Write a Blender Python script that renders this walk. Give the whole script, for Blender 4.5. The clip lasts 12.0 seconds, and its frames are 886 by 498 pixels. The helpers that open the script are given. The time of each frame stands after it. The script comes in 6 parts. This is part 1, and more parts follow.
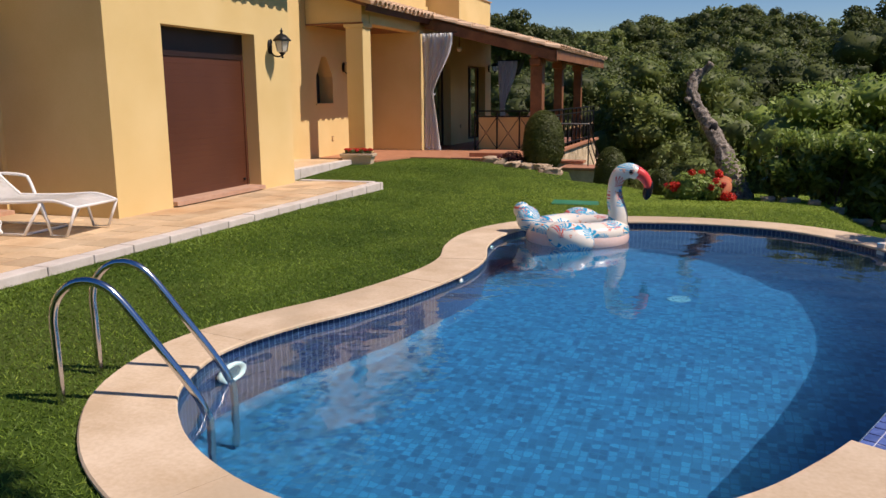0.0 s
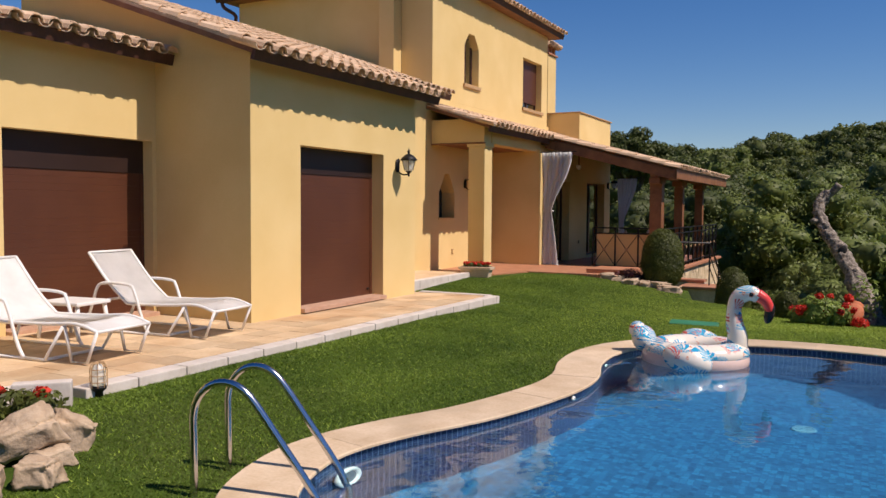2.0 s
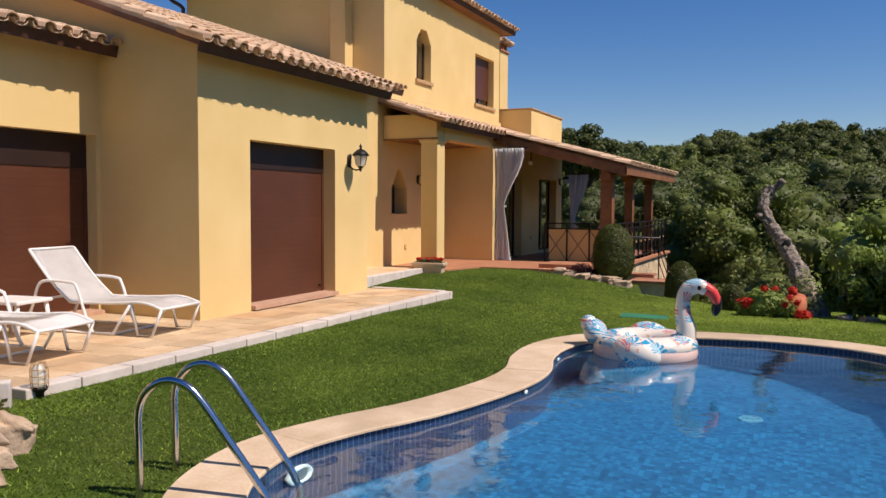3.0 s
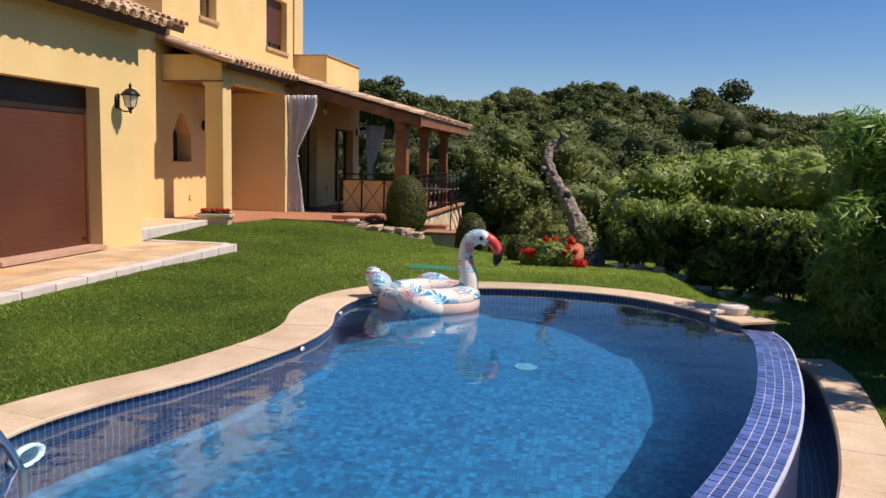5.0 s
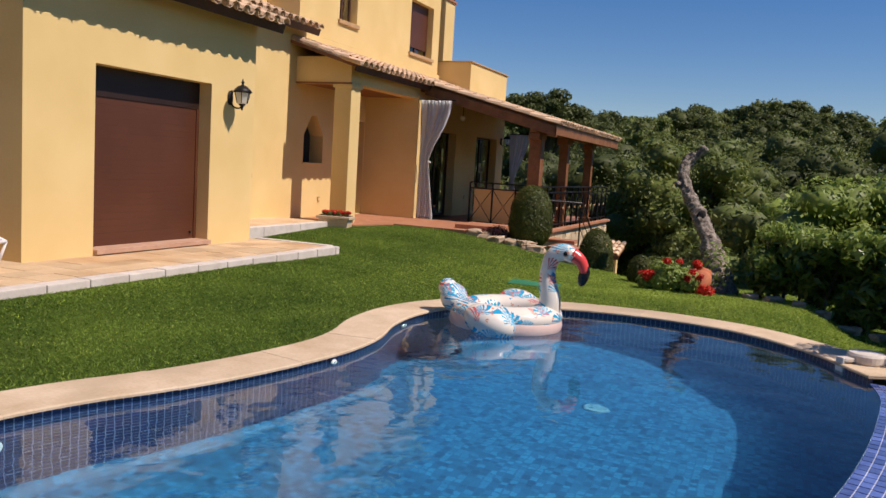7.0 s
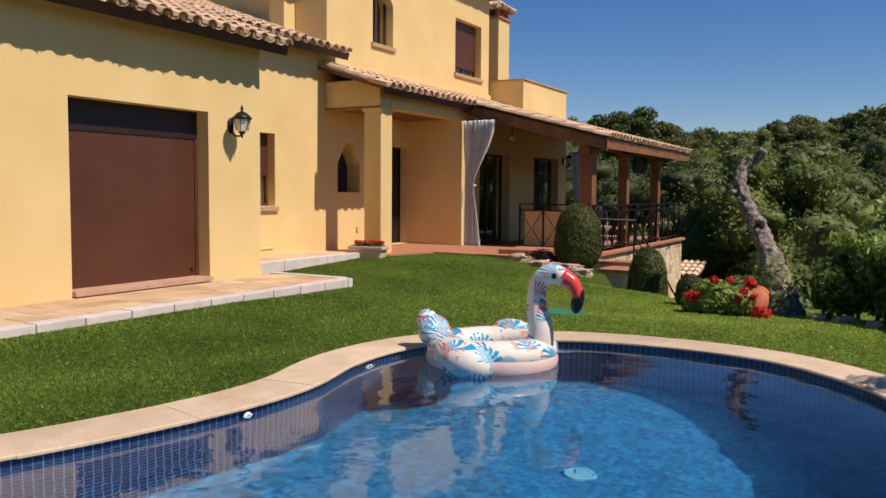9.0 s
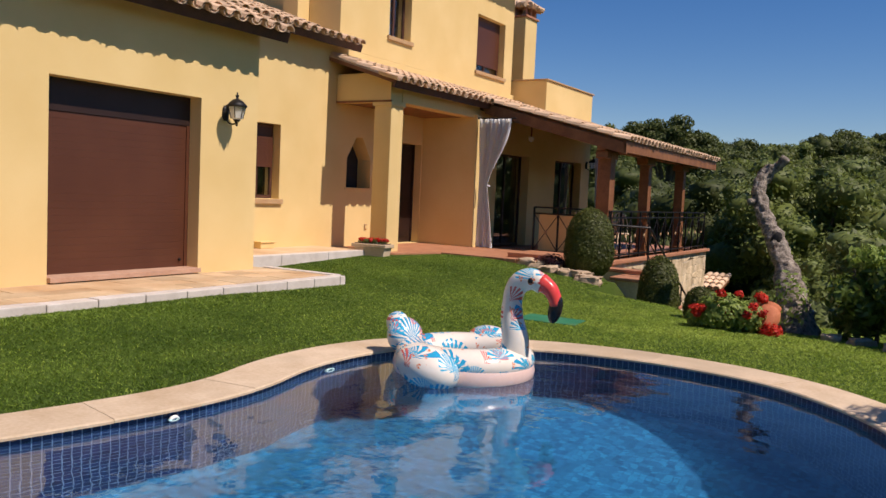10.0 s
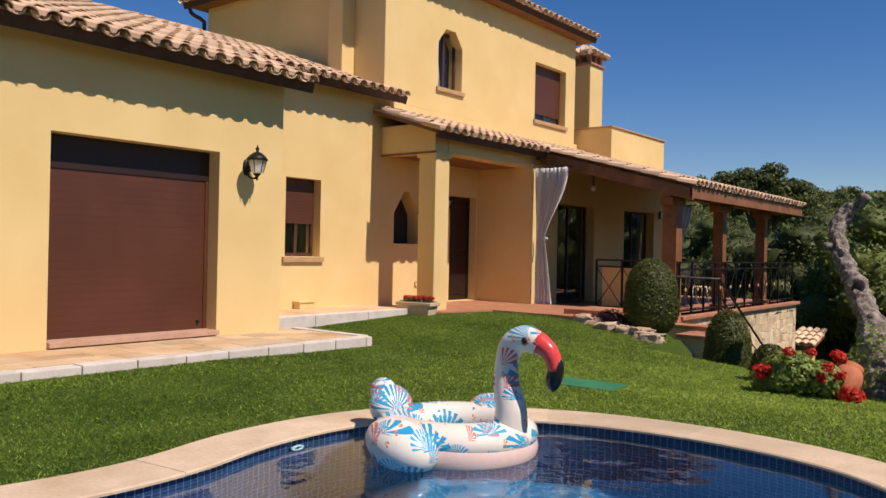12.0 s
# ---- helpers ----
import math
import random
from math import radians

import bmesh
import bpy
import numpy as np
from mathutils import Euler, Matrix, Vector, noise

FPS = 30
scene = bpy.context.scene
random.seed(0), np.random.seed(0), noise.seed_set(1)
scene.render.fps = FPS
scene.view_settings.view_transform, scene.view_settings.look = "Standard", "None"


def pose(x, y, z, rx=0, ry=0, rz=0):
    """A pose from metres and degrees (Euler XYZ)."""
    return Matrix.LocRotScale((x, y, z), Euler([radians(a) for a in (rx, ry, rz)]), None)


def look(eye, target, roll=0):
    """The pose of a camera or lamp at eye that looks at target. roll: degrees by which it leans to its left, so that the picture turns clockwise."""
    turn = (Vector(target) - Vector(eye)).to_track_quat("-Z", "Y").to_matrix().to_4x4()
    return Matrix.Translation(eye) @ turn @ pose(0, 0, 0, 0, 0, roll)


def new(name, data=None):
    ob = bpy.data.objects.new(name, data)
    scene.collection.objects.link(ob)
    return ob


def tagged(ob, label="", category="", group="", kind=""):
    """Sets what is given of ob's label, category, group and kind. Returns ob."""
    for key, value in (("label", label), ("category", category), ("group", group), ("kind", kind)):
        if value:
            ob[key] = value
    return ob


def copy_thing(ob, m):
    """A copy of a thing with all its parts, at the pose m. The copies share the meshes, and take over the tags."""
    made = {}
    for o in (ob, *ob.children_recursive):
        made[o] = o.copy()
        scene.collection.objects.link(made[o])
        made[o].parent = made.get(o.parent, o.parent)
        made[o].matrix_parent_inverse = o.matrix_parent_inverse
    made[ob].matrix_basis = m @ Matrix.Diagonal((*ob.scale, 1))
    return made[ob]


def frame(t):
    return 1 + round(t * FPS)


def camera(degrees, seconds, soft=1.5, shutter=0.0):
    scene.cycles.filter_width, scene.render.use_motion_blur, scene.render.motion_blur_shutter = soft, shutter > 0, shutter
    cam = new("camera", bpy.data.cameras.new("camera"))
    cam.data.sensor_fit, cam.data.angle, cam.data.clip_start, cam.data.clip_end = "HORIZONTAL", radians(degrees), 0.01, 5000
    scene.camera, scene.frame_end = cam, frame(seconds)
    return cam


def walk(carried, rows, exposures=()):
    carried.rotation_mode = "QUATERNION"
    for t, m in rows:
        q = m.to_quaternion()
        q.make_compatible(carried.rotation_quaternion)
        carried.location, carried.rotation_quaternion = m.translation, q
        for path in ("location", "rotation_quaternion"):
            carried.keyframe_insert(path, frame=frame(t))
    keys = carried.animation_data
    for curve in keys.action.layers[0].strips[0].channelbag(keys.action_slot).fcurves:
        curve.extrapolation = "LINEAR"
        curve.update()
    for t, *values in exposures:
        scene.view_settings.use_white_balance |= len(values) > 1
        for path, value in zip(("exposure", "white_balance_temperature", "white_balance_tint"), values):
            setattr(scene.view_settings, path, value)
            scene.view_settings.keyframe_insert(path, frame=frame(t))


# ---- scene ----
cam = camera(57.8, 12.0)

PATH = [
    (0, (-2.352, 0.809, 1.346), (-3.01, 2.66, 0.969), -0.5),
    (0.5, (-2.284, 0.692, 1.364), (-3.131, 2.47, 1.016), -0.4),
    (1, (-2.268, 0.647, 1.373), (-3.218, 2.383, 1.087), -0.1),
    (1.5, (-2.268, 0.629, 1.38), (-3.234, 2.367, 1.164), 0.3),
    (2, (-2.256, 0.61, 1.409), (-3.191, 2.375, 1.307), 0.4),
    (2.5, (-2.256, 0.624, 1.419), (-3.139, 2.419, 1.397), -0.1),
    (3, (-2.261, 0.646, 1.392), (-3.092, 2.462, 1.282), 0.3),
    (3.5, (-2.266, 0.645, 1.364), (-2.944, 2.519, 1.195), 1.0),
    (3.7, (-2.261, 0.647, 1.362), (-2.848, 2.551, 1.191), 1.3),
    (5.3, (-2.065, 1.161, 1.344), (-2.428, 3.115, 1.119), 1.3),
    (5.5, (-1.991, 1.24, 1.333), (-2.41, 3.183, 1.112), 1.8),
    (6, (-1.83, 1.474, 1.309), (-2.361, 3.388, 1.078), 3.0),
    (6.5, (-1.684, 1.768, 1.285), (-2.308, 3.652, 1.039), 2.9),
    (7, (-1.497, 2.025, 1.285), (-2.259, 3.863, 1.08), 3.5),
    (7.5, (-1.361, 2.347, 1.255), (-2.236, 4.138, 1.087), 3.2),
    (7.7, (-1.321, 2.5, 1.246), (-2.228, 4.277, 1.102), 2.3),
    (9.5, (-0.826, 3.783, 1.16), (-1.833, 5.506, 1.017), 1.0),
    (10, (-0.772, 4.1, 1.141), (-1.828, 5.792, 1.005), 2.6),
    (10.5, (-0.747, 4.426, 1.132), (-1.913, 6.047, 1.021), 2.1),
    (11, (-0.68, 4.645, 1.143), (-1.962, 6.178, 1.053), 2.2),
    (11.5, (-0.666, 4.908, 1.103), (-1.966, 6.428, 1.068), 1.7),
    (12, (-0.644, 5.232, 1.083), (-1.892, 6.795, 1.086), 1.2),
]
walk(cam, [(t, look(eye, target, roll)) for t, eye, target, roll in PATH], exposures=[(t, e, 6760, 20) for t, e in ((0, -0.03), (1, -0.12), (1.5, -0.08), (2.5, 0.03), (3.5, 0.06), (5.5, 0.16), (6.5, 0.03), (7.5, -0.03), (12, 0.0))])

# ---- light ----
SUN_EL, SUN_AZ = radians(54.5), radians(1)          # azimuth measured from +x towards +y
world = bpy.data.worlds.new("world")
scene.world = world
world.use_nodes = True
wn = world.node_tree
sky = wn.nodes.new("ShaderNodeTexSky")
sky.sky_type, sky.sun_disc = "NISHITA", False
sky.sun_elevation, sky.sun_rotation = SUN_EL, radians(90) - SUN_AZ
sky.air_density, sky.dust_density, sky.ozone_density = 1.0, 0.0, 5.0
sat = wn.nodes.new("ShaderNodeHueSaturation")
sat.inputs["Saturation"].default_value = 1.30
sat.inputs["Hue"].default_value = 0.507
wn.links.new(sky.outputs[0], sat.inputs["Color"])
wn.links.new(sat.outputs[0], wn.nodes["Background"].inputs[0])
wn.nodes["Background"].inputs[1].default_value = 0.090
sun_data = bpy.data.lights.new("sun", "SUN")
sun_data.energy, sun_data.angle, sun_data.color = 5.0, radians(0.53), (1.0, 0.94, 0.84)
sun = new("sun", sun_data)
toward = Vector((math.cos(SUN_EL) * math.cos(SUN_AZ), math.cos(SUN_EL) * math.sin(SUN_AZ), math.sin(SUN_EL)))
sun.matrix_world = look(toward * 60, (0, 0, 0))
scene.view_settings.exposure = 0.0


# ---- materials ----
def mat(name, c1, c2, scale=6.0, rough=0.8, bump=0.2, fine=60.0, metal=0.0, island=0.0, spec=0.4, stain=None, depth=0.01):
    """Two-scale noise colour with fine relief; island: brightness spread between pieces."""
    m = bpy.data.materials.new(name)
    m.use_nodes = True
    nt = m.node_tree
    b = nt.nodes["Principled BSDF"]
    b.inputs["Roughness"].default_value, b.inputs["Metallic"].default_value = rough, metal
    b.inputs["Specular IOR Level"].default_value = spec
    co = nt.nodes.new("ShaderNodeTexCoord")
    n1, n2 = nt.nodes.new("ShaderNodeTexNoise"), nt.nodes.new("ShaderNodeTexNoise")
    n1.inputs["Scale"].default_value, n1.inputs["Detail"].default_value = scale, 5
    n2.inputs["Scale"].default_value, n2.inputs["Detail"].default_value = fine, 3
    for n in (n1, n2):
        nt.links.new(co.outputs["Object"], n.inputs["Vector"])
    add = nt.nodes.new("ShaderNodeMath")
    add.operation = "MULTIPLY_ADD"
    nt.links.new(n2.outputs[0], add.inputs[0])
    add.inputs[1].default_value = 0.45
    nt.links.new(n1.outputs[0], add.inputs[2])
    ramp = nt.nodes.new("ShaderNodeValToRGB")
    ramp.color_ramp.elements[0].position, ramp.color_ramp.elements[1].position = 0.52, 0.92
    ramp.color_ramp.elements[0].color, ramp.color_ramp.elements[1].color = (*c1, 1), (*c2, 1)
    nt.links.new(add.outputs[0], ramp.inputs[0])
    col = ramp.outputs[0]
    if stain:
        n3 = nt.nodes.new("ShaderNodeTexNoise")
        n3.inputs["Scale"].default_value, n3.inputs["Detail"].default_value = scale * 0.35, 6
        nt.links.new(co.outputs["Object"], n3.inputs["Vector"])
        r3 = nt.nodes.new("ShaderNodeValToRGB")
        r3.color_ramp.elements[0].position, r3.color_ramp.elements[1].position = 0.52, 0.72
        nt.links.new(n3.outputs[0], r3.inputs[0])
        mx = nt.nodes.new("ShaderNodeMix")
        mx.data_type = "RGBA"
        nt.links.new(r3.outputs[0], mx.inputs[0])
        nt.links.new(col, mx.inputs[6])
        mx.inputs[7].default_value = (*stain, 1)
        col = mx.outputs[2]
    if island:
        oi, ge = nt.nodes.new("ShaderNodeObjectInfo"), nt.nodes.new("ShaderNodeNewGeometry")
        s = nt.nodes.new("ShaderNodeMath")
        nt.links.new(oi.outputs["Random"], s.inputs[0])
        nt.links.new(ge.outputs["Random Per Island"], s.inputs[1])
        fr = nt.nodes.new("ShaderNodeMath")
        fr.operation = "FRACT"
        nt.links.new(s.outputs[0], fr.inputs[0])
        mr = nt.nodes.new("ShaderNodeMapRange")
        mr.inputs["To Min"].default_value, mr.inputs["To Max"].default_value = 1 - island, 1 + island
        nt.links.new(fr.outputs[0], mr.inputs[0])
        hs = nt.nodes.new("ShaderNodeHueSaturation")
        nt.links.new(mr.outputs[0], hs.inputs["Value"])
        nt.links.new(col, hs.inputs["Color"])
        col = hs.outputs[0]
    nt.links.new(col, b.inputs["Base Color"])
    if bump:
        bp = nt.nodes.new("ShaderNodeBump")
        bp.inputs["Strength"].default_value, bp.inputs["Distance"].default_value = bump, depth
        nt.links.new(add.outputs[0], bp.inputs["Height"])
        nt.links.new(bp.outputs[0], b.inputs["Normal"])
    return m


def leaf_mat(name, c1, c2, scale=1.2, gloss=0.45):
    """Leaves: colour varies from leaf to leaf and from bough to bough; some light passes through."""
    m = mat(name, c1, c2, scale, gloss, 0, 9, island=0.26, spec=0.35)
    nt = m.node_tree
    b = nt.nodes["Principled BSDF"]
    tr = nt.nodes.new("ShaderNodeBsdfTranslucent")
    src = b.inputs["Base Color"].links[0].from_socket
    nt.links.new(src, tr.inputs[0])
    mx = nt.nodes.new("ShaderNodeMixShader")
    mx.inputs[0].default_value = 0.38
    nt.links.new(b.outputs[0], mx.inputs[1])
    nt.links.new(tr.outputs[0], mx.inputs[2])
    nt.links.new(mx.outputs[0], nt.nodes["Material Output"].inputs[0])
    return m


def tile_mat(name, c1, c2, grout, w, h, gap, rough=0.15, offset=0.0, bump=0.4):
    """Mosaic in UV metres."""
    m = bpy.data.materials.new(name)
    m.use_nodes = True
    nt = m.node_tree
    b = nt.nodes["Principled BSDF"]
    b.inputs["Roughness"].default_value = rough
    uv = nt.nodes.new("ShaderNodeUVMap")
    br = nt.nodes.new("ShaderNodeTexBrick")
    br.offset, br.squash = offset, 1.0
    br.inputs["Scale"].default_value = 1.0
    br.inputs["Brick Width"].default_value, br.inputs["Row Height"].default_value = w, h
    br.inputs["Mortar Size"].default_value, br.inputs["Mortar Smooth"].default_value = gap, 0.1
    br.inputs["Color1"].default_value, br.inputs["Color2"].default_value, br.inputs["Mortar"].default_value = (*c1, 1), (*c2, 1), (*grout, 1)
    nt.links.new(uv.outputs[0], br.inputs["Vector"])
    no = nt.nodes.new("ShaderNodeTexNoise")
    no.inputs["Scale"].default_value = 3.0
    nt.links.new(uv.outputs[0], no.inputs["Vector"])
    hs = nt.nodes.new("ShaderNodeHueSaturation")
    mr = nt.nodes.new("ShaderNodeMapRange")
    mr.inputs["To Min"].default_value, mr.inputs["To Max"].default_value = 0.75, 1.25
    nt.links.new(no.outputs[0], mr.inputs[0])
    nt.links.new(mr.outputs[0], hs.inputs["Value"])
    nt.links.new(br.outputs[0], hs.inputs["Color"])
    nt.links.new(hs.outputs[0], b.inputs["Base Color"])
    bp = nt.nodes.new("ShaderNodeBump")
    bp.invert = True
    bp.inputs["Strength"].default_value, bp.inputs["Distance"].default_value = bump, 0.003
    nt.links.new(br.outputs["Fac"], bp.inputs["Height"])
    nt.links.new(bp.outputs[0], b.inputs["Normal"])
    return m


STUCCO = mat("yellow_stucco", (0.70, 0.50, 0.21), (0.76, 0.56, 0.255), 1.2, 0.9, 0.25, 90, spec=0.2, depth=0.004)
FLAG = mat("stamped_paving", (0.50, 0.34, 0.19), (0.64, 0.47, 0.29), 2.2, 0.75, 0.5, 26, stain=(0.46, 0.27, 0.13), island=0.17, depth=0.010)
BLUSH = mat("pinkish_threshold", (0.44, 0.25, 0.16), (0.54, 0.34, 0.23), 5, 0.7, 0.2, 40)
KERB = mat("pale_kerb", (0.54, 0.47, 0.40), (0.66, 0.59, 0.52), 5, 0.8, 0.3, 60, island=0.06)
SANDSTONE = mat("sandstone_coping", (0.50, 0.36, 0.22), (0.66, 0.51, 0.35), 3.0, 0.8, 0.4, 40, island=0.07, stain=(0.45, 0.34, 0.22), depth=0.005)
TERRACOTTA = mat("terracotta_paving", (0.36, 0.15, 0.075), (0.47, 0.22, 0.12), 4, 0.6, 0.2, 40, island=0.12)
GRASS_SOIL = mat("lawn", (0.028, 0.054, 0.007), (0.066, 0.104, 0.014), 1.1, 0.95, 0.6, 45, spec=0.1, stain=(0.062, 0.078, 0.018), depth=0.03)
BLADE_PALE = leaf_mat("pale_grass_blade", (0.23, 0.335, 0.036), (0.39, 0.49, 0.072), 1.4, 0.6)
BLADE = leaf_mat("grass_blade", (0.070, 0.130, 0.011), (0.190, 0.282, 0.033), 0.9, 0.6)
TILE = mat("clay_roof_tile", (0.54, 0.35, 0.21), (0.72, 0.53, 0.36), 3, 0.85, 0.4, 35, island=0.22, stain=(0.36, 0.25, 0.15))
WOOD = mat("stained_timber", (0.17, 0.062, 0.023), (0.30, 0.125, 0.047), 4, 0.55, 0.3, 40)
DARKWOOD = mat("dark_timber", (0.055, 0.022, 0.013), (0.10, 0.04, 0.024), 5, 0.5, 0.2, 40)
# door timber taken down to black-brown to hold the porch shade in its colour
SHADED_DOORWOOD = mat("shade_darkened_door_wood", (0.016, 0.007, 0.005), (0.03, 0.013, 0.009), 5, 0.45, 0.2, 40)
SHUTTER = mat("brown_shutter", (0.080, 0.026, 0.012), (0.104, 0.035, 0.016), 1.5, 0.45, 0.06, 60)
# real dark box on door_1; on door_2 the colour paints the eave's shadow
BOX_AND_SHADE = mat("dark_box_and_eave_shade", (0.022, 0.009, 0.006), (0.03, 0.013, 0.009), 2, 0.5, 0.05, 60)
SILL = mat("tan_sill", (0.42, 0.25, 0.12), (0.5, 0.32, 0.16), 4, 0.8, 0.2, 50)
IRON = mat("black_iron", (0.012, 0.012, 0.013), (0.03, 0.028, 0.026), 8, 0.5, 0.2, 60, metal=0.6)
STEEL = mat("polished_steel", (0.50, 0.50, 0.50), (0.62, 0.62, 0.62), 4, 0.17, 0.03, 60, metal=1.0)
WHITE = mat("white_enamel", (0.76, 0.73, 0.68), (0.82, 0.80, 0.75), 4, 0.4, 0.05, 60)
MESH_FABRIC = mat("white_sling", (0.66, 0.64, 0.60), (0.76, 0.74, 0.70), 5, 0.85, 0.4, 180, depth=0.002)
ROCK = mat("lichened_rock", (0.34, 0.235, 0.145), (0.58, 0.44, 0.30), 4, 0.9, 0.9, 22, stain=(0.25, 0.19, 0.14), depth=0.03)
STONE = mat("rubble_stone", (0.52, 0.38, 0.22), (0.74, 0.58, 0.37), 4, 0.9, 0.7, 25, island=0.2, depth=0.02)
MORTAR = mat("mortar", (0.55, 0.44, 0.30), (0.64, 0.53, 0.38), 4, 0.9, 0.4, 40)
CURTAIN = mat("white_curtain", (0.82, 0.80, 0.78), (0.88, 0.87, 0.85), 3, 0.9, 0.1, 80)
BARK = mat("grey_olive_bark", (0.07, 0.053, 0.04), (0.36, 0.30, 0.235), 14, 0.95, 1.0, 50, depth=0.03)
TRUNK = mat("brown_bark", (0.06, 0.045, 0.03), (0.13, 0.10, 0.07), 9, 0.95, 0.8, 45, depth=0.02)
SOIL = mat("soil", (0.05, 0.033, 0.02), (0.1, 0.07, 0.045), 8, 0.95, 0.8, 40, depth=0.02)
# near-black paint for unlit insides: their shade is put into the colour
INNER_SHADE = mat("painted_inner_shade", (0.02, 0.017, 0.015), (0.035, 0.03, 0.027), 2, 0.9, 0, 20)
L_HEDGE = leaf_mat("laurel_leaf", (0.068, 0.112, 0.020), (0.20, 0.270, 0.055), 2.0, 0.27)
L_BOX = leaf_mat("box_leaf", (0.058, 0.070, 0.012), (0.125, 0.145, 0.028), 3.0, 0.5)
L_LIGHT = leaf_mat("bright_leaf", (0.16, 0.235, 0.035), (0.34, 0.42, 0.10), 0.8, 0.5)
L_MID = leaf_mat("oak_leaf", (0.092, 0.126, 0.025), (0.22, 0.26, 0.060), 0.6, 0.55)
# oak leaf greyed a little: distance haze mixed into its colour
L_HAZED = leaf_mat("hazed_oak_leaf", (0.080, 0.105, 0.025), (0.20, 0.225, 0.058), 0.05, 0.6)
L_OLIVE = leaf_mat("grey_green_leaf", (0.098, 0.130, 0.032), (0.215, 0.260, 0.072), 0.7, 0.55)
L_DARK = leaf_mat("pine_leaf", (0.052, 0.070, 0.016), (0.122, 0.146, 0.035), 0.4, 0.6)
L_BAMBOO = leaf_mat("lance_leaf", (0.13, 0.24, 0.03), (0.28, 0.44, 0.08), 1.2, 0.4)
RED = leaf_mat("red_petal", (0.55, 0.02, 0.012), (0.75, 0.06, 0.03), 5, 0.6)
CLAY = mat("clay_pot", (0.42, 0.12, 0.05), (0.55, 0.19, 0.09), 5, 0.8, 0.3, 40)
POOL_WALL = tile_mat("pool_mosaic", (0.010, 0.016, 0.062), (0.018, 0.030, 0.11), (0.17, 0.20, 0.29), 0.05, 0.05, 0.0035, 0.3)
# floor mosaic; its tile contrast is widened to paint in the caustic speckle
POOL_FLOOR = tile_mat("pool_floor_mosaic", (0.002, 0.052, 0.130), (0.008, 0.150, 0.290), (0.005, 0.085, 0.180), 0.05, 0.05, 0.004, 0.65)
EDGE_TILE = mat("glazed_edge_tile", (0.06, 0.095, 0.27), (0.12, 0.17, 0.40), 9, 0.12, 0.05, 40, island=0.3)
GROUT = mat("pale_grout", (0.44, 0.46, 0.56), (0.56, 0.58, 0.66), 9, 0.6, 0.2, 60)


def glass_mat(name, tint, rough=0.0):
    m = bpy.data.materials.new(name)
    m.use_nodes = True
    b = m.node_tree.nodes["Principled BSDF"]
    b.inputs["Base Color"].default_value = (*tint, 1)
    b.inputs["Transmission Weight"].default_value, b.inputs["Roughness"].default_value, b.inputs["IOR"].default_value = 1.0, rough, 1.33
    return m


WATER = glass_mat("pool_water", (0.40, 0.82, 0.98))
WATER.node_tree.nodes["Principled BSDF"].inputs["Specular IOR Level"].default_value = 0.36
wt = WATER.node_tree
wco = wt.nodes.new("ShaderNodeTexCoord")
wn1, wn2, wad, wbp = (wt.nodes.new(k) for k in ("ShaderNodeTexNoise", "ShaderNodeTexNoise", "ShaderNodeMath", "ShaderNodeBump"))
wn1.inputs["Scale"].default_value, wn2.inputs["Scale"].default_value = 2.2, 9.0
wn1.inputs["Detail"].default_value, wn2.inputs["Detail"].default_value = 1.0, 2.0
wad.operation = "MULTIPLY_ADD"
wad.inputs[1].default_value = 0.22
for n in (wn1, wn2):
    wt.links.new(wco.outputs["Object"], n.inputs["Vector"])
wt.links.new(wn2.outputs[0], wad.inputs[0])
wt.links.new(wn1.outputs[0], wad.inputs[2])
wt.links.new(wad.outputs[0], wbp.inputs["Height"])
wbp.inputs["Strength"].default_value, wbp.inputs["Distance"].default_value = 0.26, 0.03
wt.links.new(wbp.outputs[0], wt.nodes["Principled BSDF"].inputs["Normal"])
GLASS = glass_mat("window_glass", (0.9, 0.95, 0.95))
GLASS.node_tree.nodes["Principled BSDF"].inputs["IOR"].default_value = 1.45
FROSTED = glass_mat("lantern_glass", (0.92, 0.90, 0.82), 0.5)
FROSTED.node_tree.nodes["Principled BSDF"].inputs["Transmission Weight"].default_value = 0.45


# ---- building blocks ----
def mesh_ob(name, verts, faces, material, parent=None, smooth=False):
    me = bpy.data.meshes.new(name)
    me.from_pydata(verts, [], faces)
    if material:
        me.materials.append(material)
    if smooth:
        me.shade_smooth()
    ob = new(name, me)
    if parent:
        ob.parent = parent
    return ob


def part(name, bm, material, parent=None, label="", smooth=False):
    me = bpy.data.meshes.new(name)
    bm.to_mesh(me)
    bm.free()
    me.materials.append(material)
    if smooth:
        me.shade_smooth()
    ob = new(name, me)
    ob.parent = parent
    return tagged(ob, label)


def thing(name, label, category, m=None, group="", kind=""):
    ob = new(name)
    ob.empty_display_size = 0.2
    if m is not None:
        ob.matrix_world = m
    return tagged(ob, label, category, group, kind)


def add_box(bm, x0, x1, y0, y1, z0, z1, bevel=0.0, m=None):
    r = bmesh.ops.create_cube(bm, size=1)["verts"]
    for v in r:
        v.co = Vector((x0 + (v.co.x + 0.5) * (x1 - x0), y0 + (v.co.y + 0.5) * (y1 - y0), z0 + (v.co.z + 0.5) * (z1 - z0)))
    if bevel:
        es = list({e for v in r for e in v.link_edges})
        out = bmesh.ops.bevel(bm, geom=es, offset=bevel, segments=2, affect="EDGES", profile=0.6)
        r = list({v for f in out["faces"] for v in f.verts} | {v for v in r if v.is_valid})
    if m is not None:
        bmesh.ops.transform(bm, matrix=m, verts=[v for v in r if v.is_valid])
    return r


